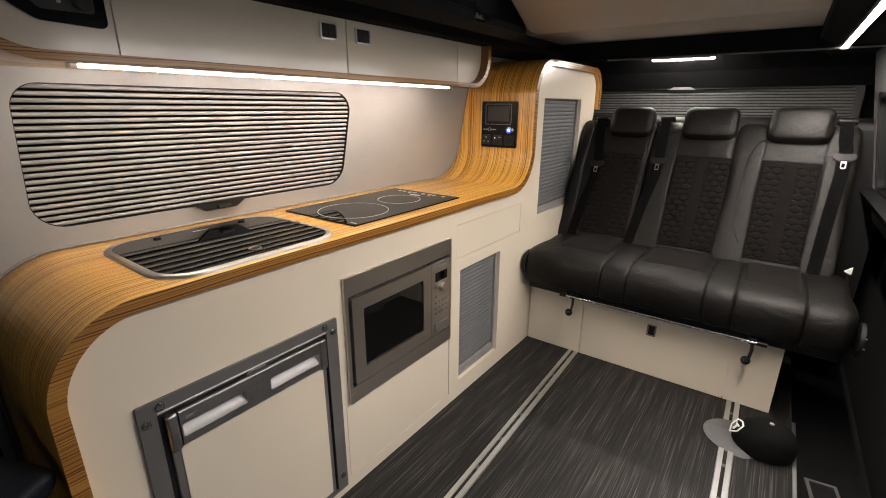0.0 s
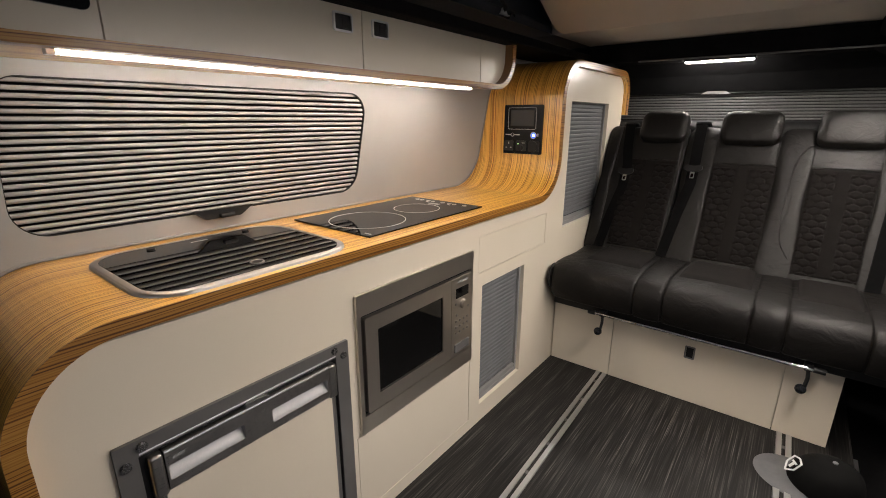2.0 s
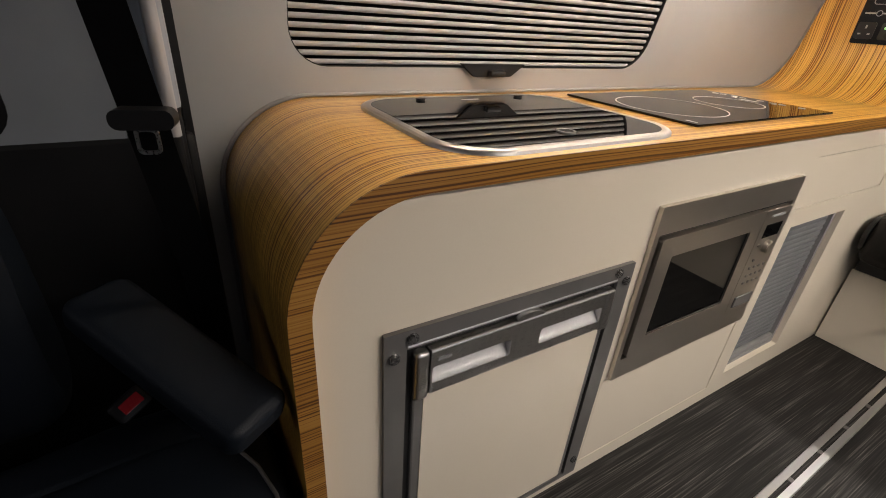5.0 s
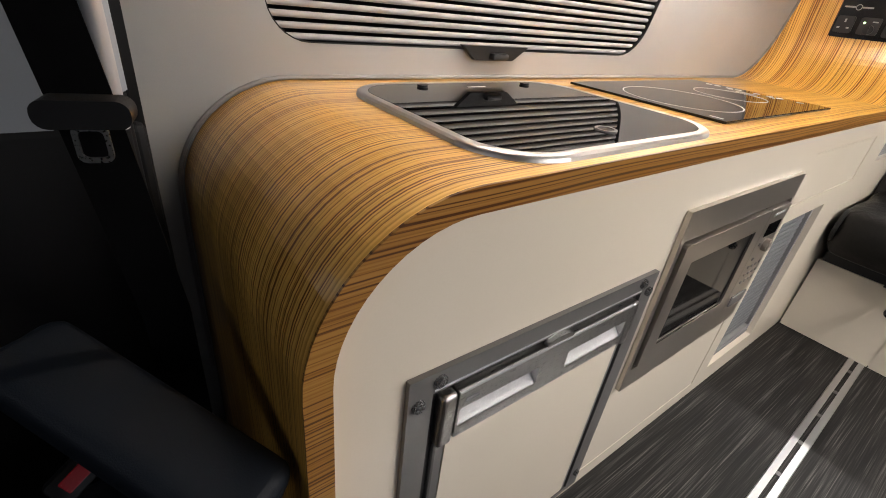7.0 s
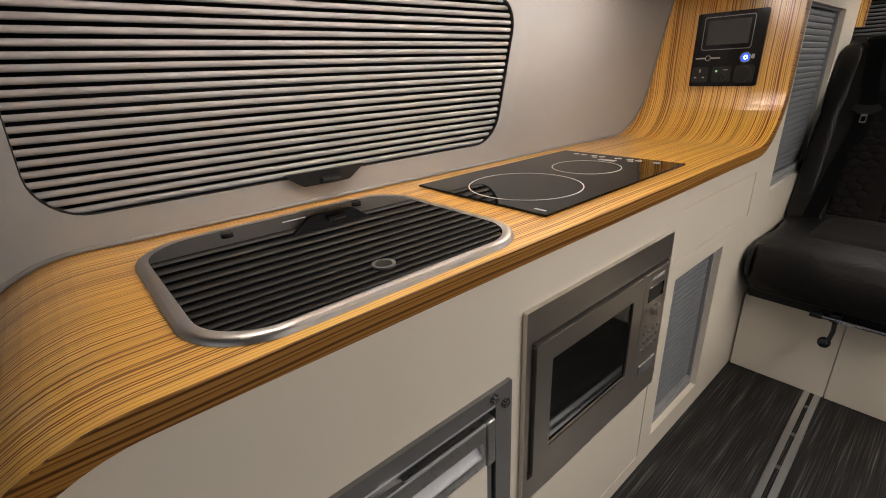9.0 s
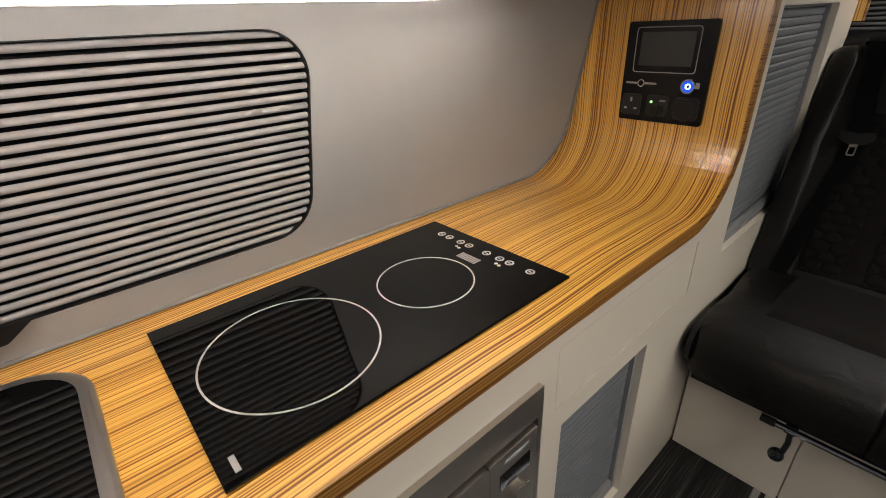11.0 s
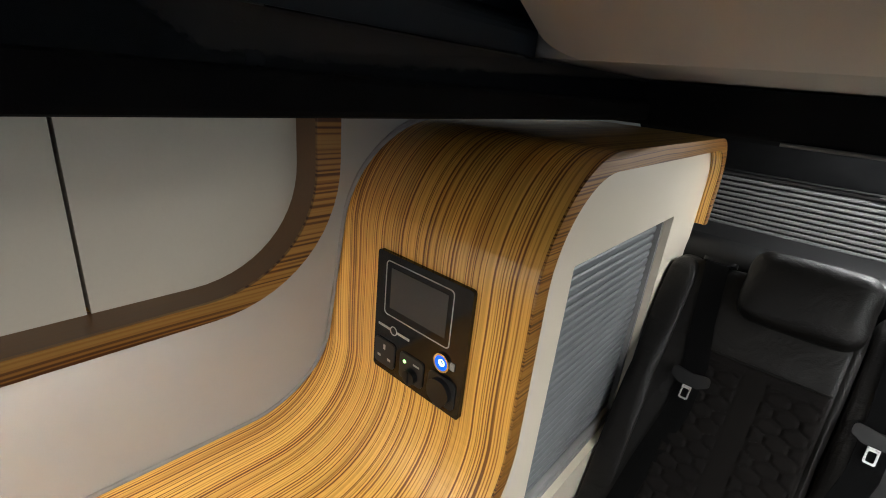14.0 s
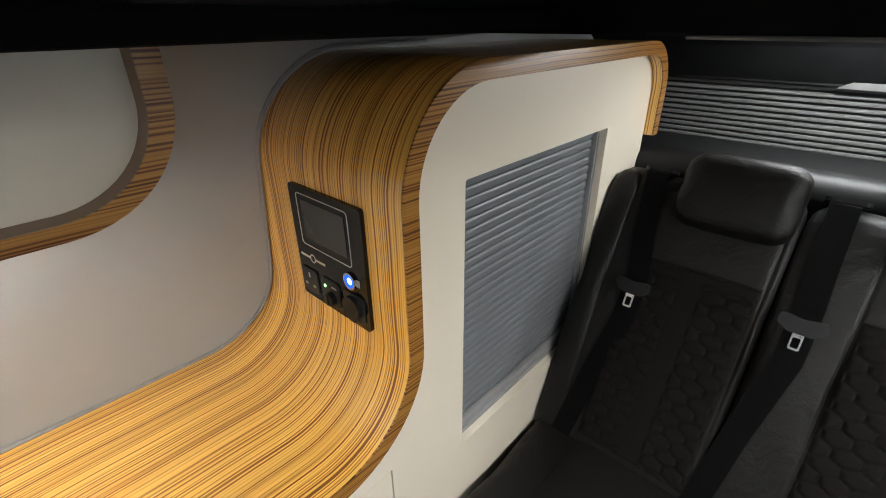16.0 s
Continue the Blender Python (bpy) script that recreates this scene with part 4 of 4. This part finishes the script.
bench = thing("rear_bench", -0.16, 2.3, 0.30, "three-seat black leather bench with quilted backs", "bench")
SEAMS = (-0.384, -0.277, 0.009, 0.110, 0.322)
cush = smooth_loop([(1.985, 0.362), (1.944, 0.385), (1.929, 0.440), (1.940, 0.494), (1.974, 0.518), (2.05, 0.527), (2.14, 0.527), (2.28, 0.520), (2.42, 0.514), (2.475, 0.490), (2.48, 0.40), (2.46, 0.362), (2.2, 0.356)])
part("seat_cushion", pad(-0.752, 0.462, cush, lambda x, p, q: (x, p, q), SEAMS, 0.045, 90, 0.005), LEATHER, bench, "smooth black leather seat cushion")
for x0, x1 in ((-0.640, -0.405), (-0.255, -0.012), (0.128, 0.306)):
    def inset(a, b, x0=x0, x1=x1):
        e = min(a, 1 - a, b, 1 - b)
        y = 2.085 + 0.36 * b
        return (x0 + (x1 - x0) * a, y, 0.5300 + 0.009 * min(e / 0.08, 1) ** 0.5 - 0.035 * max(b - 0.35, 0) ** 1.3)
    part("seat_inset", sheet(inset, 24, 24), SUEDE, bench, "dark brown suede-like fabric inset", 80)
part("seat_frame", join(box(-0.742, 0.448, 2.00, 2.46, 0.318, 0.358, 0.006), box(-0.74, 0.31, 2.075, 2.40, 0.295, 0.32)), BLACK_PLASTIC, bench)

back = smooth_loop([(0.004, -0.02), (0.0, 0.10), (0.0, 0.30), (0.002, 0.50), (0.010, 0.615), (0.035, 0.658), (0.075, 0.660), (0.105, 0.62), (0.11, 0.40), (0.11, 0.0), (0.06, -0.04)], 5)


def hex_quilt(a, b, wide, tall):
    """How far a point lies inside its stuffed cell, 0 at the stitching to 1."""
    best, second = 9.0, 9.0
    row = round(b / tall)
    for r in (row - 1, row, row + 1):
        off = wide / 2 if r % 2 else 0.0
        c = round((a - off) / wide)
        for k in (c - 1, c, c + 1):
            d = math.hypot((a - off - k * wide) / wide, (b - r * tall) / tall * 0.86)
            if d < best:
                best, second = d, best
            elif d < second:
                second = d
    return min((second - best) / 0.30, 1.0)


def quilt(x0, x1, q0, q1):
    mid, half = (x0 + x1) / 2, (x1 - x0) / 2

    def f(a, b):
        x, q = x0 + (x1 - x0) * a, q0 + (q1 - q0) * b
        u = abs(x - mid)
        e = min(half - u, q1 - q, q - q0)
        h = 0.0035
        if 0.024 < u and q < q1 - 0.02:
            h += 0.0085 * hex_quilt(u - 0.024, q - q0, 0.044, 0.027) ** 0.6 - 0.002
        elif u <= 0.024:
            h += 0.003 * min((0.024 - u) / 0.006, 1.0)
        return on_back(x, -h * min(max(e, 0) / 0.006, 1.0) + 0.001, q)
    return sheet(f, max(40, int((x1 - x0) / 0.0036)), int((q1 - q0) / 0.0036))


def smooth_path(points, n=6):
    """An open curve on the seat back's face through points given along it and up it."""
    out = []
    for i in range(len(points) - 1):
        a, b, c, d = (Vector(points[min(max(i + j - 1, 0), len(points) - 1)]) for j in range(4))
        for m in range(n):
            t = m / n
            v = 0.5 * ((2 * b) + (c - a) * t + (2 * a - 5 * b + 4 * c - d) * t * t + (3 * b - a - 3 * c + d) * t ** 3)
            out.append(on_back(v.x, -0.003, v.y))
    return out + [on_back(points[-1][0], -0.003, points[-1][1])]


for k, (x0, x1, i0, i1, h0, h1) in enumerate(((-0.764, -0.392, -0.650, -0.412, -0.612, -0.398), (-0.388, -0.032, -0.262, -0.024, -0.262, -0.032), (-0.028, 0.412, 0.092, 0.302, 0.086, 0.314))):
    sb = part("backrest", pad(x0, x1, back, on_back, (i0 - 0.004, i1 + 0.004), 0.032, 50, 0.004), LEATHER, bench, "black leather backrest with a quilted fabric middle")
    part("quilted_panel", quilt(i0, i1, 0.025, q_of(0.945)), SUEDE, sb, "dark quilted fabric with hexagon stitching", 70)
    part("seam_piping", tube([on_back(i0 + (i1 - i0) * t / 8, -0.005, q_of(0.947)) for t in range(9)], 0.0022, 6), LEATHER, sb)
    if k == 2:
        part("panel_seam", tube(smooth_path([(i0 - 0.004, 0.572), (i0 - 0.030, 0.555), (i0 - 0.054, 0.49), (i0 - 0.064, 0.36), (i0 - 0.064, 0.24), (i0 - 0.052, 0.15), (i0 - 0.016, 0.085)]), 0.0028, 8), LEATHER, sb, "raised seam round the side panel")
        bol = smooth_loop([(0.020, 0.09), (0.004, 0.13), (-0.003, 0.22), (-0.004, 0.40), (-0.001, 0.50), (0.016, 0.55), (0.04, 0.3)], 5)
        part("side_bolster", pad(i0 - 0.062, i0 - 0.006, bol, on_back, (), 0.022, 24), LEATHER, sb)
    if k == 0:
        bol = smooth_loop([(0.020, 0.02), (0.002, 0.06), (-0.010, 0.20), (-0.012, 0.42), (-0.010, 0.56), (0.004, 0.640), (0.050, 0.664), (0.085, 0.640), (0.05, 0.3)], 5)
        part("side_bolster", pad(-0.763, -0.703, bol, on_back, (), 0.024, 24), LEATHER, sb)
    hp = smooth_loop([(-0.026, 0.572), (-0.038, 0.590), (-0.043, 0.640), (-0.040, 0.692), (-0.026, 0.712), (0.0, 0.717), (0.032, 0.712), (0.045, 0.67), (0.040, 0.60), (0.0, 0.566)], 5)
    hr = part("headrest", pad(h0, h1, hp, on_back, (), 0.036, 40, 0.003), LEATHER, bench, "padded black leather headrest")
    for sx in (h0 + 0.06, h1 - 0.06):
        part("headrest_post", tube([on_back(sx, 0.03, 0.60), on_back(sx, 0.03, 0.66)], 0.006, 8), CHROME, hr)


def belt(top, mid, low):
    b = thing("seat_belt", mid[0], 2.5, mid[1], "black seat belt with metal tongue on the backrest", "seat belt", "belts of the bench")
    pts = [(top[0] + 0.004, 0.075, q_of(top[1]) + 0.008), (top[0] + 0.002, 0.035, q_of(top[1]) + 0.012), (top[0], 0.005, q_of(top[1])), (top[0] + (mid[0] - top[0]) * 0.5, -0.006, q_of((top[1] + mid[1]) / 2)), (mid[0], -0.010, q_of(mid[1] + 0.05)), (mid[0], -0.010, q_of(mid[1] - 0.05)), ((mid[0] + low[0]) / 2, -0.007, q_of((mid[1] + low[1]) / 2)), (low[0], -0.004, q_of(low[1]))]
    bm = bmesh.new()
    rows = []
    for x, p, q in pts:
        rows.append([bm.verts.new(on_back(x - 0.023, p, q)), bm.verts.new(on_back(x + 0.023, p, q)), bm.verts.new(on_back(x + 0.023, p + 0.002, q)), bm.verts.new(on_back(x - 0.023, p + 0.002, q))])
    for r, s in zip(rows, rows[1:]):
        for i in range(4):
            bm.faces.new((r[i], r[(i + 1) % 4], s[(i + 1) % 4], s[i]))
    part("webbing", bm, WEB, b)
    part("belt_guide", plate([rect(-0.034, 0.034, 0.010, 0.052, 0.010, 4), rect(-0.026, 0.026, 0.018, 0.040, 0.006, 3)], lambda u, v, w: on_back(top[0] + 0.002 + u, v, q_of(top[1]) + 0.004 + w), 0.0, 0.008), BLACK_PLASTIC, b)
    x, q = mid[0], q_of(mid[1])
    head = plate([rounded([(0.0, 0.030), (-0.036, 0.036), (-0.038, 0.014), (-0.018, 0.002), (0.018, 0.002), (0.038, 0.014), (0.036, 0.036), (0.0, 0.030)], [0, 0.008, 0.008, 0.006, 0.006, 0.008, 0.008, 0], 4)[:-1]], lambda u, v, w: on_back(x + u, -0.012 - w, q + v), 0.0, 0.010)
    part("tongue_head", head, BLACK_PLASTIC, b)
    part("metal_tongue", plate([rect(-0.0105, 0.0105, -0.032, 0.006, 0.004, 3), rect(-0.0072, 0.0072, -0.028, -0.006, 0.003, 3)], lambda u, v, w: on_back(x + u * 0.85, -0.014 - w, q + v * 0.9), 0.0, 0.003), TONGUE, b, "bright metal belt tongue")
    return b


belt((-0.672, 1.115), (-0.636, 0.862), (-0.690, 0.50))
belt((-0.345, 1.120), (-0.337, 0.895), (-0.395, 0.50))
belt((0.352, 1.120), (0.366, 0.955), (0.345, 0.50))
tag = thing("buckle_socket", 0.445, 2.35, 0.50, "pale belt buckle socket standing beside the seat", "belt buckle")
part("stalk", tube([(0.470, 2.34, 0.40), (0.462, 2.35, 0.48), (0.452, 2.36, 0.545)], 0.004, 8), BLACK_PLASTIC, tag)
part("buckle_head", plate([[(-0.013, 0.0), (0.010, -0.010), (0.011, 0.020)]], lambda u, v, w: (0.450 + u, 2.362 - w, 0.556 + v), 0.0, 0.010), WHITE, tag)

# pivots, rod and levers under the cushion
for x, y, z in ((-0.750, 1.985, 0.455), (0.470, 1.985, 0.430)):
    pv = part("pivot_plate", disc((x, y, z), (1, 0, 0), 0.058, 0.012, 28), BLACK_PLASTIC, bench)
    for dy, dz in ((-0.030, 0.018), (-0.034, -0.018)):
        part("bolt", disc((x + (0.012 if x > 0 else 0.002), y + dy, z + dz), (1, 0, 0), 0.007, 0.008, 10), CHROME, pv)
rod = part("pull_rod", tube([(-0.535, 1.965, 0.335), (0.205, 1.965, 0.335)], 0.0075, 12), CHROME, bench, "chrome pull rod under the cushion")
for x0, x1 in ((-0.565, -0.535), (0.205, 0.238)):
    part("rod_grip", tube([(x0, 1.965, 0.335), (x1, 1.965, 0.335)], 0.010, 12), BLACK_PLASTIC, rod)
for x in (-0.505, 0.192):
    lev = part("release_lever", join(box(x - 0.012, x + 0.012, 1.960, 2.02, 0.325, 0.352, 0.003), tube([(x, 1.972, 0.335), (x + 0.004, 1.962, 0.30), (x, 1.958, 0.265)], 0.006, 8)), BLACK_PLASTIC, bench)
    bm = bmesh.new()
    bmesh.ops.create_uvsphere(bm, u_segments=16, v_segments=10, radius=0.017, matrix=Matrix.Translation((x - 0.008, 1.955, 0.258)))
    part("lever_knob", bm, GLOSS_BLACK, lev)

# ---- drawer box under the bench ----
base = thing("storage_box", -0.23, 2.2, 0.0, "cream lacquered box with hatch under the bench", "cabinet")
for x0, x1, nm in ((-0.762, -0.4835, "side_board"), (-0.4805, 0.1355, "hatch_board"), (0.1385, 0.300, "side_board")):
    part(nm, plate([rect(x0, x1, 0.002, 0.294)], back_board, 2.070, 2.088), CREAM, base)
part("box_body", box(-0.758, 0.296, 2.089, 2.6, 0.0, 0.293), CREAM, base)
lt = part("hatch_latch", plate([rect(-0.190, -0.152, 0.196, 0.250, 0.005, 3), rect(-0.185, -0.157, 0.201, 0.245, 0.003, 3)], back_board, 2.066, 2.071), GUNMETAL, base, "satin metal push latch")
part("latch_button", join(box(-0.184, -0.158, 2.068, 2.0705, 0.202, 0.244), box(-0.181, -0.161, 2.066, 2.069, 0.206, 0.222, 0.001)), BLACK_PLASTIC, lt)

# ---- seat rails in the floor ----
for xa in (-0.497, 0.188):
    rl = tagged(part("floor_rail", plate([[(-0.024, 0.0), (-0.022, 0.004), (-0.006, 0.0045), (-0.006, -0.004), (0.006, -0.004), (0.006, 0.0045), (0.022, 0.004), (0.024, 0.0), (0.024, -0.006), (-0.024, -0.006)]], lambda u, v, w: (xa + u - 0.025 * (w - 1.5) / 1.0 * (1 if xa < 0 else 0.6), w, v + 0.0005), 0.30, 2.068), SATIN), "aluminium seat rail let into the floor", "floor rail", "rails in the floor", "structure")
    for j in range(9):
        y = 0.62 + 0.17 * j
        xo = xa - 0.025 * (y - 1.5) * (1 if xa < 0 else 0.6)
        part("rail_stop", disc((xo, y, -0.003), (0, 0, 1), 0.0085, 0.0058, 12), GUNMETAL, rl)

# ---- cap on the floor ----
cap = thing("cap", 0.27, 1.83, 0.0, "black cap with grey brim lying on the floor", "cap")


def crown(a, b):
    th, ph = 2 * math.pi * a, math.pi / 2 * b
    r = math.cos(ph) ** 0.75
    z = 0.115 * math.sin(ph) ** 0.85
    x = 0.098 * r * math.cos(th)
    rib = 1 - 0.012 * (abs(math.cos(3 * th)) ** 12)
    return (0.285 + (x + 0.012 * (z / 0.11)) * rib, 1.815 + 0.090 * r * math.sin(th) * rib - 0.02 * (z / 0.11) + 0.01, 0.004 + z)


cr = part("crown", sheet(crown, 60, 18), CAP_BLACK, cap, "black wool crown", 80)
part("button", disc((0.297, 1.803, 0.118), (0, 0, 1), 0.007, 0.004, 14), CAP_GREY, cr)


def brim(a, b):
    th = radians(100 + 160 * a)
    r0, r1 = 1.0, 1.0 + 0.95 * math.sin(math.pi * a) ** 0.55
    r = r0 + (r1 - r0) * b
    return (0.285 + 0.095 * r * math.cos(th), 1.825 + 0.088 * r * math.sin(th) * (1 - 0.1 * b), 0.016 - 0.006 * b + 0.018 * math.cos(math.pi * (a - 0.5)) * (1 - 0.5 * b) - 0.012)


bm = sheet(brim, 30, 8)
bmesh.ops.solidify(bm, geom=list(bm.faces), thickness=0.004)
part("brim", bm, CAP_GREY, cap, "flat grey brim", 60)
shield = rounded([(0.0, -0.032), (-0.023, -0.010), (-0.022, 0.022), (0.0, 0.030), (0.022, 0.022), (0.023, -0.010), (0.0, -0.032)], [0, 0.008, 0.004, 0.01, 0.004, 0.008, 0], 3)[:-1]
at = Matrix.Translation((0.200, 1.786, 0.076)) @ look((0, 0, 0), (0.72, 0.35, -0.62)).to_3x3().to_4x4()
badge = join(plate([shield, [(u * 0.82, v * 0.84) for u, v in shield]], lambda u, v, w: at @ Vector((u, v, w)), 0.0, 0.003), plate([rect(-0.010, 0.010, -0.003, 0.003)], lambda u, v, w: at @ Vector((u, v + 0.007, w)), 0.0, 0.003), plate([rect(-0.004, 0.004, -0.014, 0.006)], lambda u, v, w: at @ Vector((u, v, w)), 0.0, 0.003))
part("shield_badge", badge, WHITE, cr, "white embroidered shield")

# ---- scuff plate on the step ----
scuff = thing("step_plate", 0.475, 1.755, -0.06, "small grey metal plate on the door step", "step plate")
part("plate_body", moved(box(-0.045, 0.045, -0.075, 0.075, 0.0, 0.006, 0.002), pose(0.475, 1.755, -0.06, 0, 0, 8)), GUNMETAL, scuff)
part("plate_inlay", moved(box(-0.034, 0.034, -0.062, 0.062, 0.004, 0.0075, 0.001), pose(0.475, 1.755, -0.06, 0, 0, 8)), BLACK_PLASTIC, scuff)

# ---- roof strut bracket ----
strut = thing("roof_strut", -0.90, 1.66, 1.478, "black roof strut on a white foot plate", "strut")
part("foot_plate", join(plate([[(1.641, 1.494), (1.650, 1.511), (1.660, 1.500), (1.668, 1.498), (1.677, 1.505), (1.686, 1.494)]], side, -0.868, -0.864), box(-0.875, -0.860, 1.640, 1.698, 1.4905, 1.4925, 0.0008)), WHITE, strut, "white metal foot plate")
part("rod", tube([(-0.858, 1.660, 1.514), (-0.865, 1.630, 1.540), (-0.89, 1.45, 1.72)], 0.006, 10), BLACK_PLASTIC, strut)
part("joint", tube([(-0.874, 1.662, 1.511), (-0.856, 1.662, 1.511)], 0.009, 14), BLACK_PLASTIC, strut)

strap = thing("roof_strap", -0.864, 1.69, 1.48, "glossy black strap lying on the roof edge", "strap")
part("strap_loop", tube([(-0.868, 1.655, 1.483), (-0.866, 1.674, 1.483), (-0.863, 1.692, 1.485), (-0.863, 1.703, 1.490), (-0.864, 1.708, 1.499), (-0.864, 1.716, 1.503), (-0.864, 1.730, 1.504), (-0.870, 1.745, 1.500)], 0.0035, 10), GLOSS_BLACK, strap)

# ---- cab seat with armrest, and its belt ----
cab = thing("cab_seat", -0.85, -0.15, 0.0, "dark vinyl cab seat with a folded armrest", "car seat")
arm = smooth_loop([(-0.038, -0.024), (-0.044, -0.004), (-0.040, 0.014), (-0.022, 0.020), (0.022, 0.020), (0.040, 0.014), (0.044, -0.004), (0.038, -0.024), (0.0, -0.030)], 4)
a0, a1 = Vector((-0.985, -0.02, 0.632)), Vector((-0.744, 0.140, 0.552))
d = (a1 - a0).normalized()
sx = d.cross(Vector((0, 0, 1))).normalized()
su = sx.cross(d)
part("armrest", pad(0.0, (a1 - a0).length, arm, lambda x, p, q: a0 + d * x + sx * p + su * q, (), 0.018, 24), NAVY, cab, "dark padded armrest")
seat = smooth_loop([(-0.62, 0.22), (-0.64, 0.34), (-0.58, 0.40), (-0.40, 0.405), (-0.15, 0.40), (0.02, 0.412), (0.125, 0.392), (0.158, 0.33), (0.13, 0.22), (-0.3, 0.19)], 5)
part("cab_cushion", pad(-0.99, -0.52, seat, lambda x, p, q: (x, p, q), (-0.90, -0.61), 0.05, 40, 0.006), NAVY, cab)
cb = smooth_loop([(-0.05, 0.40), (-0.055, 0.60), (-0.06, 0.90), (-0.05, 1.05), (0.03, 1.08), (0.085, 1.0), (0.08, 0.7), (0.06, 0.42)], 5)
part("cab_backrest", pad(-0.66, -0.10, cb, lambda x, p, q: (-1.085 + p * 0.9 + 0.02, x, q), (), 0.06, 30, 0.004), NAVY, cab)
part("cushion_piping", tube([(-0.955, 0.030, 0.405), (-0.92, 0.062, 0.408), (-0.87, 0.100, 0.404), (-0.82, 0.128, 0.396), (-0.77, 0.142, 0.388), (-0.62, 0.146, 0.384)], 0.003, 8), GUNMETAL, cab, "pale grey piping along the cushion edge")
part("seat_box", box(-0.98, -0.55, -0.55, 0.02, 0.0, 0.21, 0.01), DARK_TRIM, cab)
part("buckle_head", join(moved(box(-0.024, 0.024, -0.017, 0.017, -0.018, 0.014, 0.006), look((-0.955, -0.016, 0.460), (-0.27, 0.13, 1.02), -25))), BLACK_PLASTIC, cab)
part("red_button", moved(box(-0.016, 0.016, -0.010, 0.010, -0.004, 0.006, 0.003), look((-0.945, -0.012, 0.470), (-0.27, 0.13, 1.02), -25)), RED, cab, "red buckle release button")

cbelt = thing("seat_belt", -0.93, 0.09, 0.84, "black cab seat belt hanging beside the pillar", "seat belt")
bm = bmesh.new()
rows = []
for x, y, z, w in ((-1.04, 0.030, 1.45, 0.024), (-0.990, 0.053, 1.15, 0.023), (-0.932, 0.086, 0.88, 0.022), (-0.934, 0.092, 0.82, 0.022), (-0.94, 0.108, 0.66, 0.022), (-0.97, 0.11, 0.45, 0.022), (-1.0, 0.10, 0.25, 0.022)):
    a = Vector((0.25, 0.95, 0)).normalized() * w
    n = Vector((0.95, -0.25, 0)).normalized() * 0.001
    c = Vector((x, y, z))
    rows.append([bm.verts.new(c - a - n), bm.verts.new(c + a - n), bm.verts.new(c + a + n), bm.verts.new(c - a + n)])
for r, s in zip(rows, rows[1:]):
    for i in range(4):
        bm.faces.new((r[i], r[(i + 1) % 4], s[(i + 1) % 4], s[i]))
part("webbing", bm, WEB, cbelt)
turn = Matrix.Translation((-0.917, 0.088, 0.872)) @ Matrix.Rotation(radians(75), 4, "Z")
part("tongue_head", plate([rect(-0.031, 0.031, -0.010, 0.011, 0.009, 4)], lambda u, v, w: turn @ Vector((u, -w, v)), -0.010, 0.014), BLACK_PLASTIC, cbelt)
part("metal_tongue", plate([rect(-0.012, 0.012, -0.038, -0.008, 0.006, 3), rect(-0.0085, 0.0085, -0.034, -0.013, 0.004, 3)], lambda u, v, w: turn @ Vector((u, -w, v)), 0.004, 0.007), TONGUE, cbelt, "bright metal belt tongue")
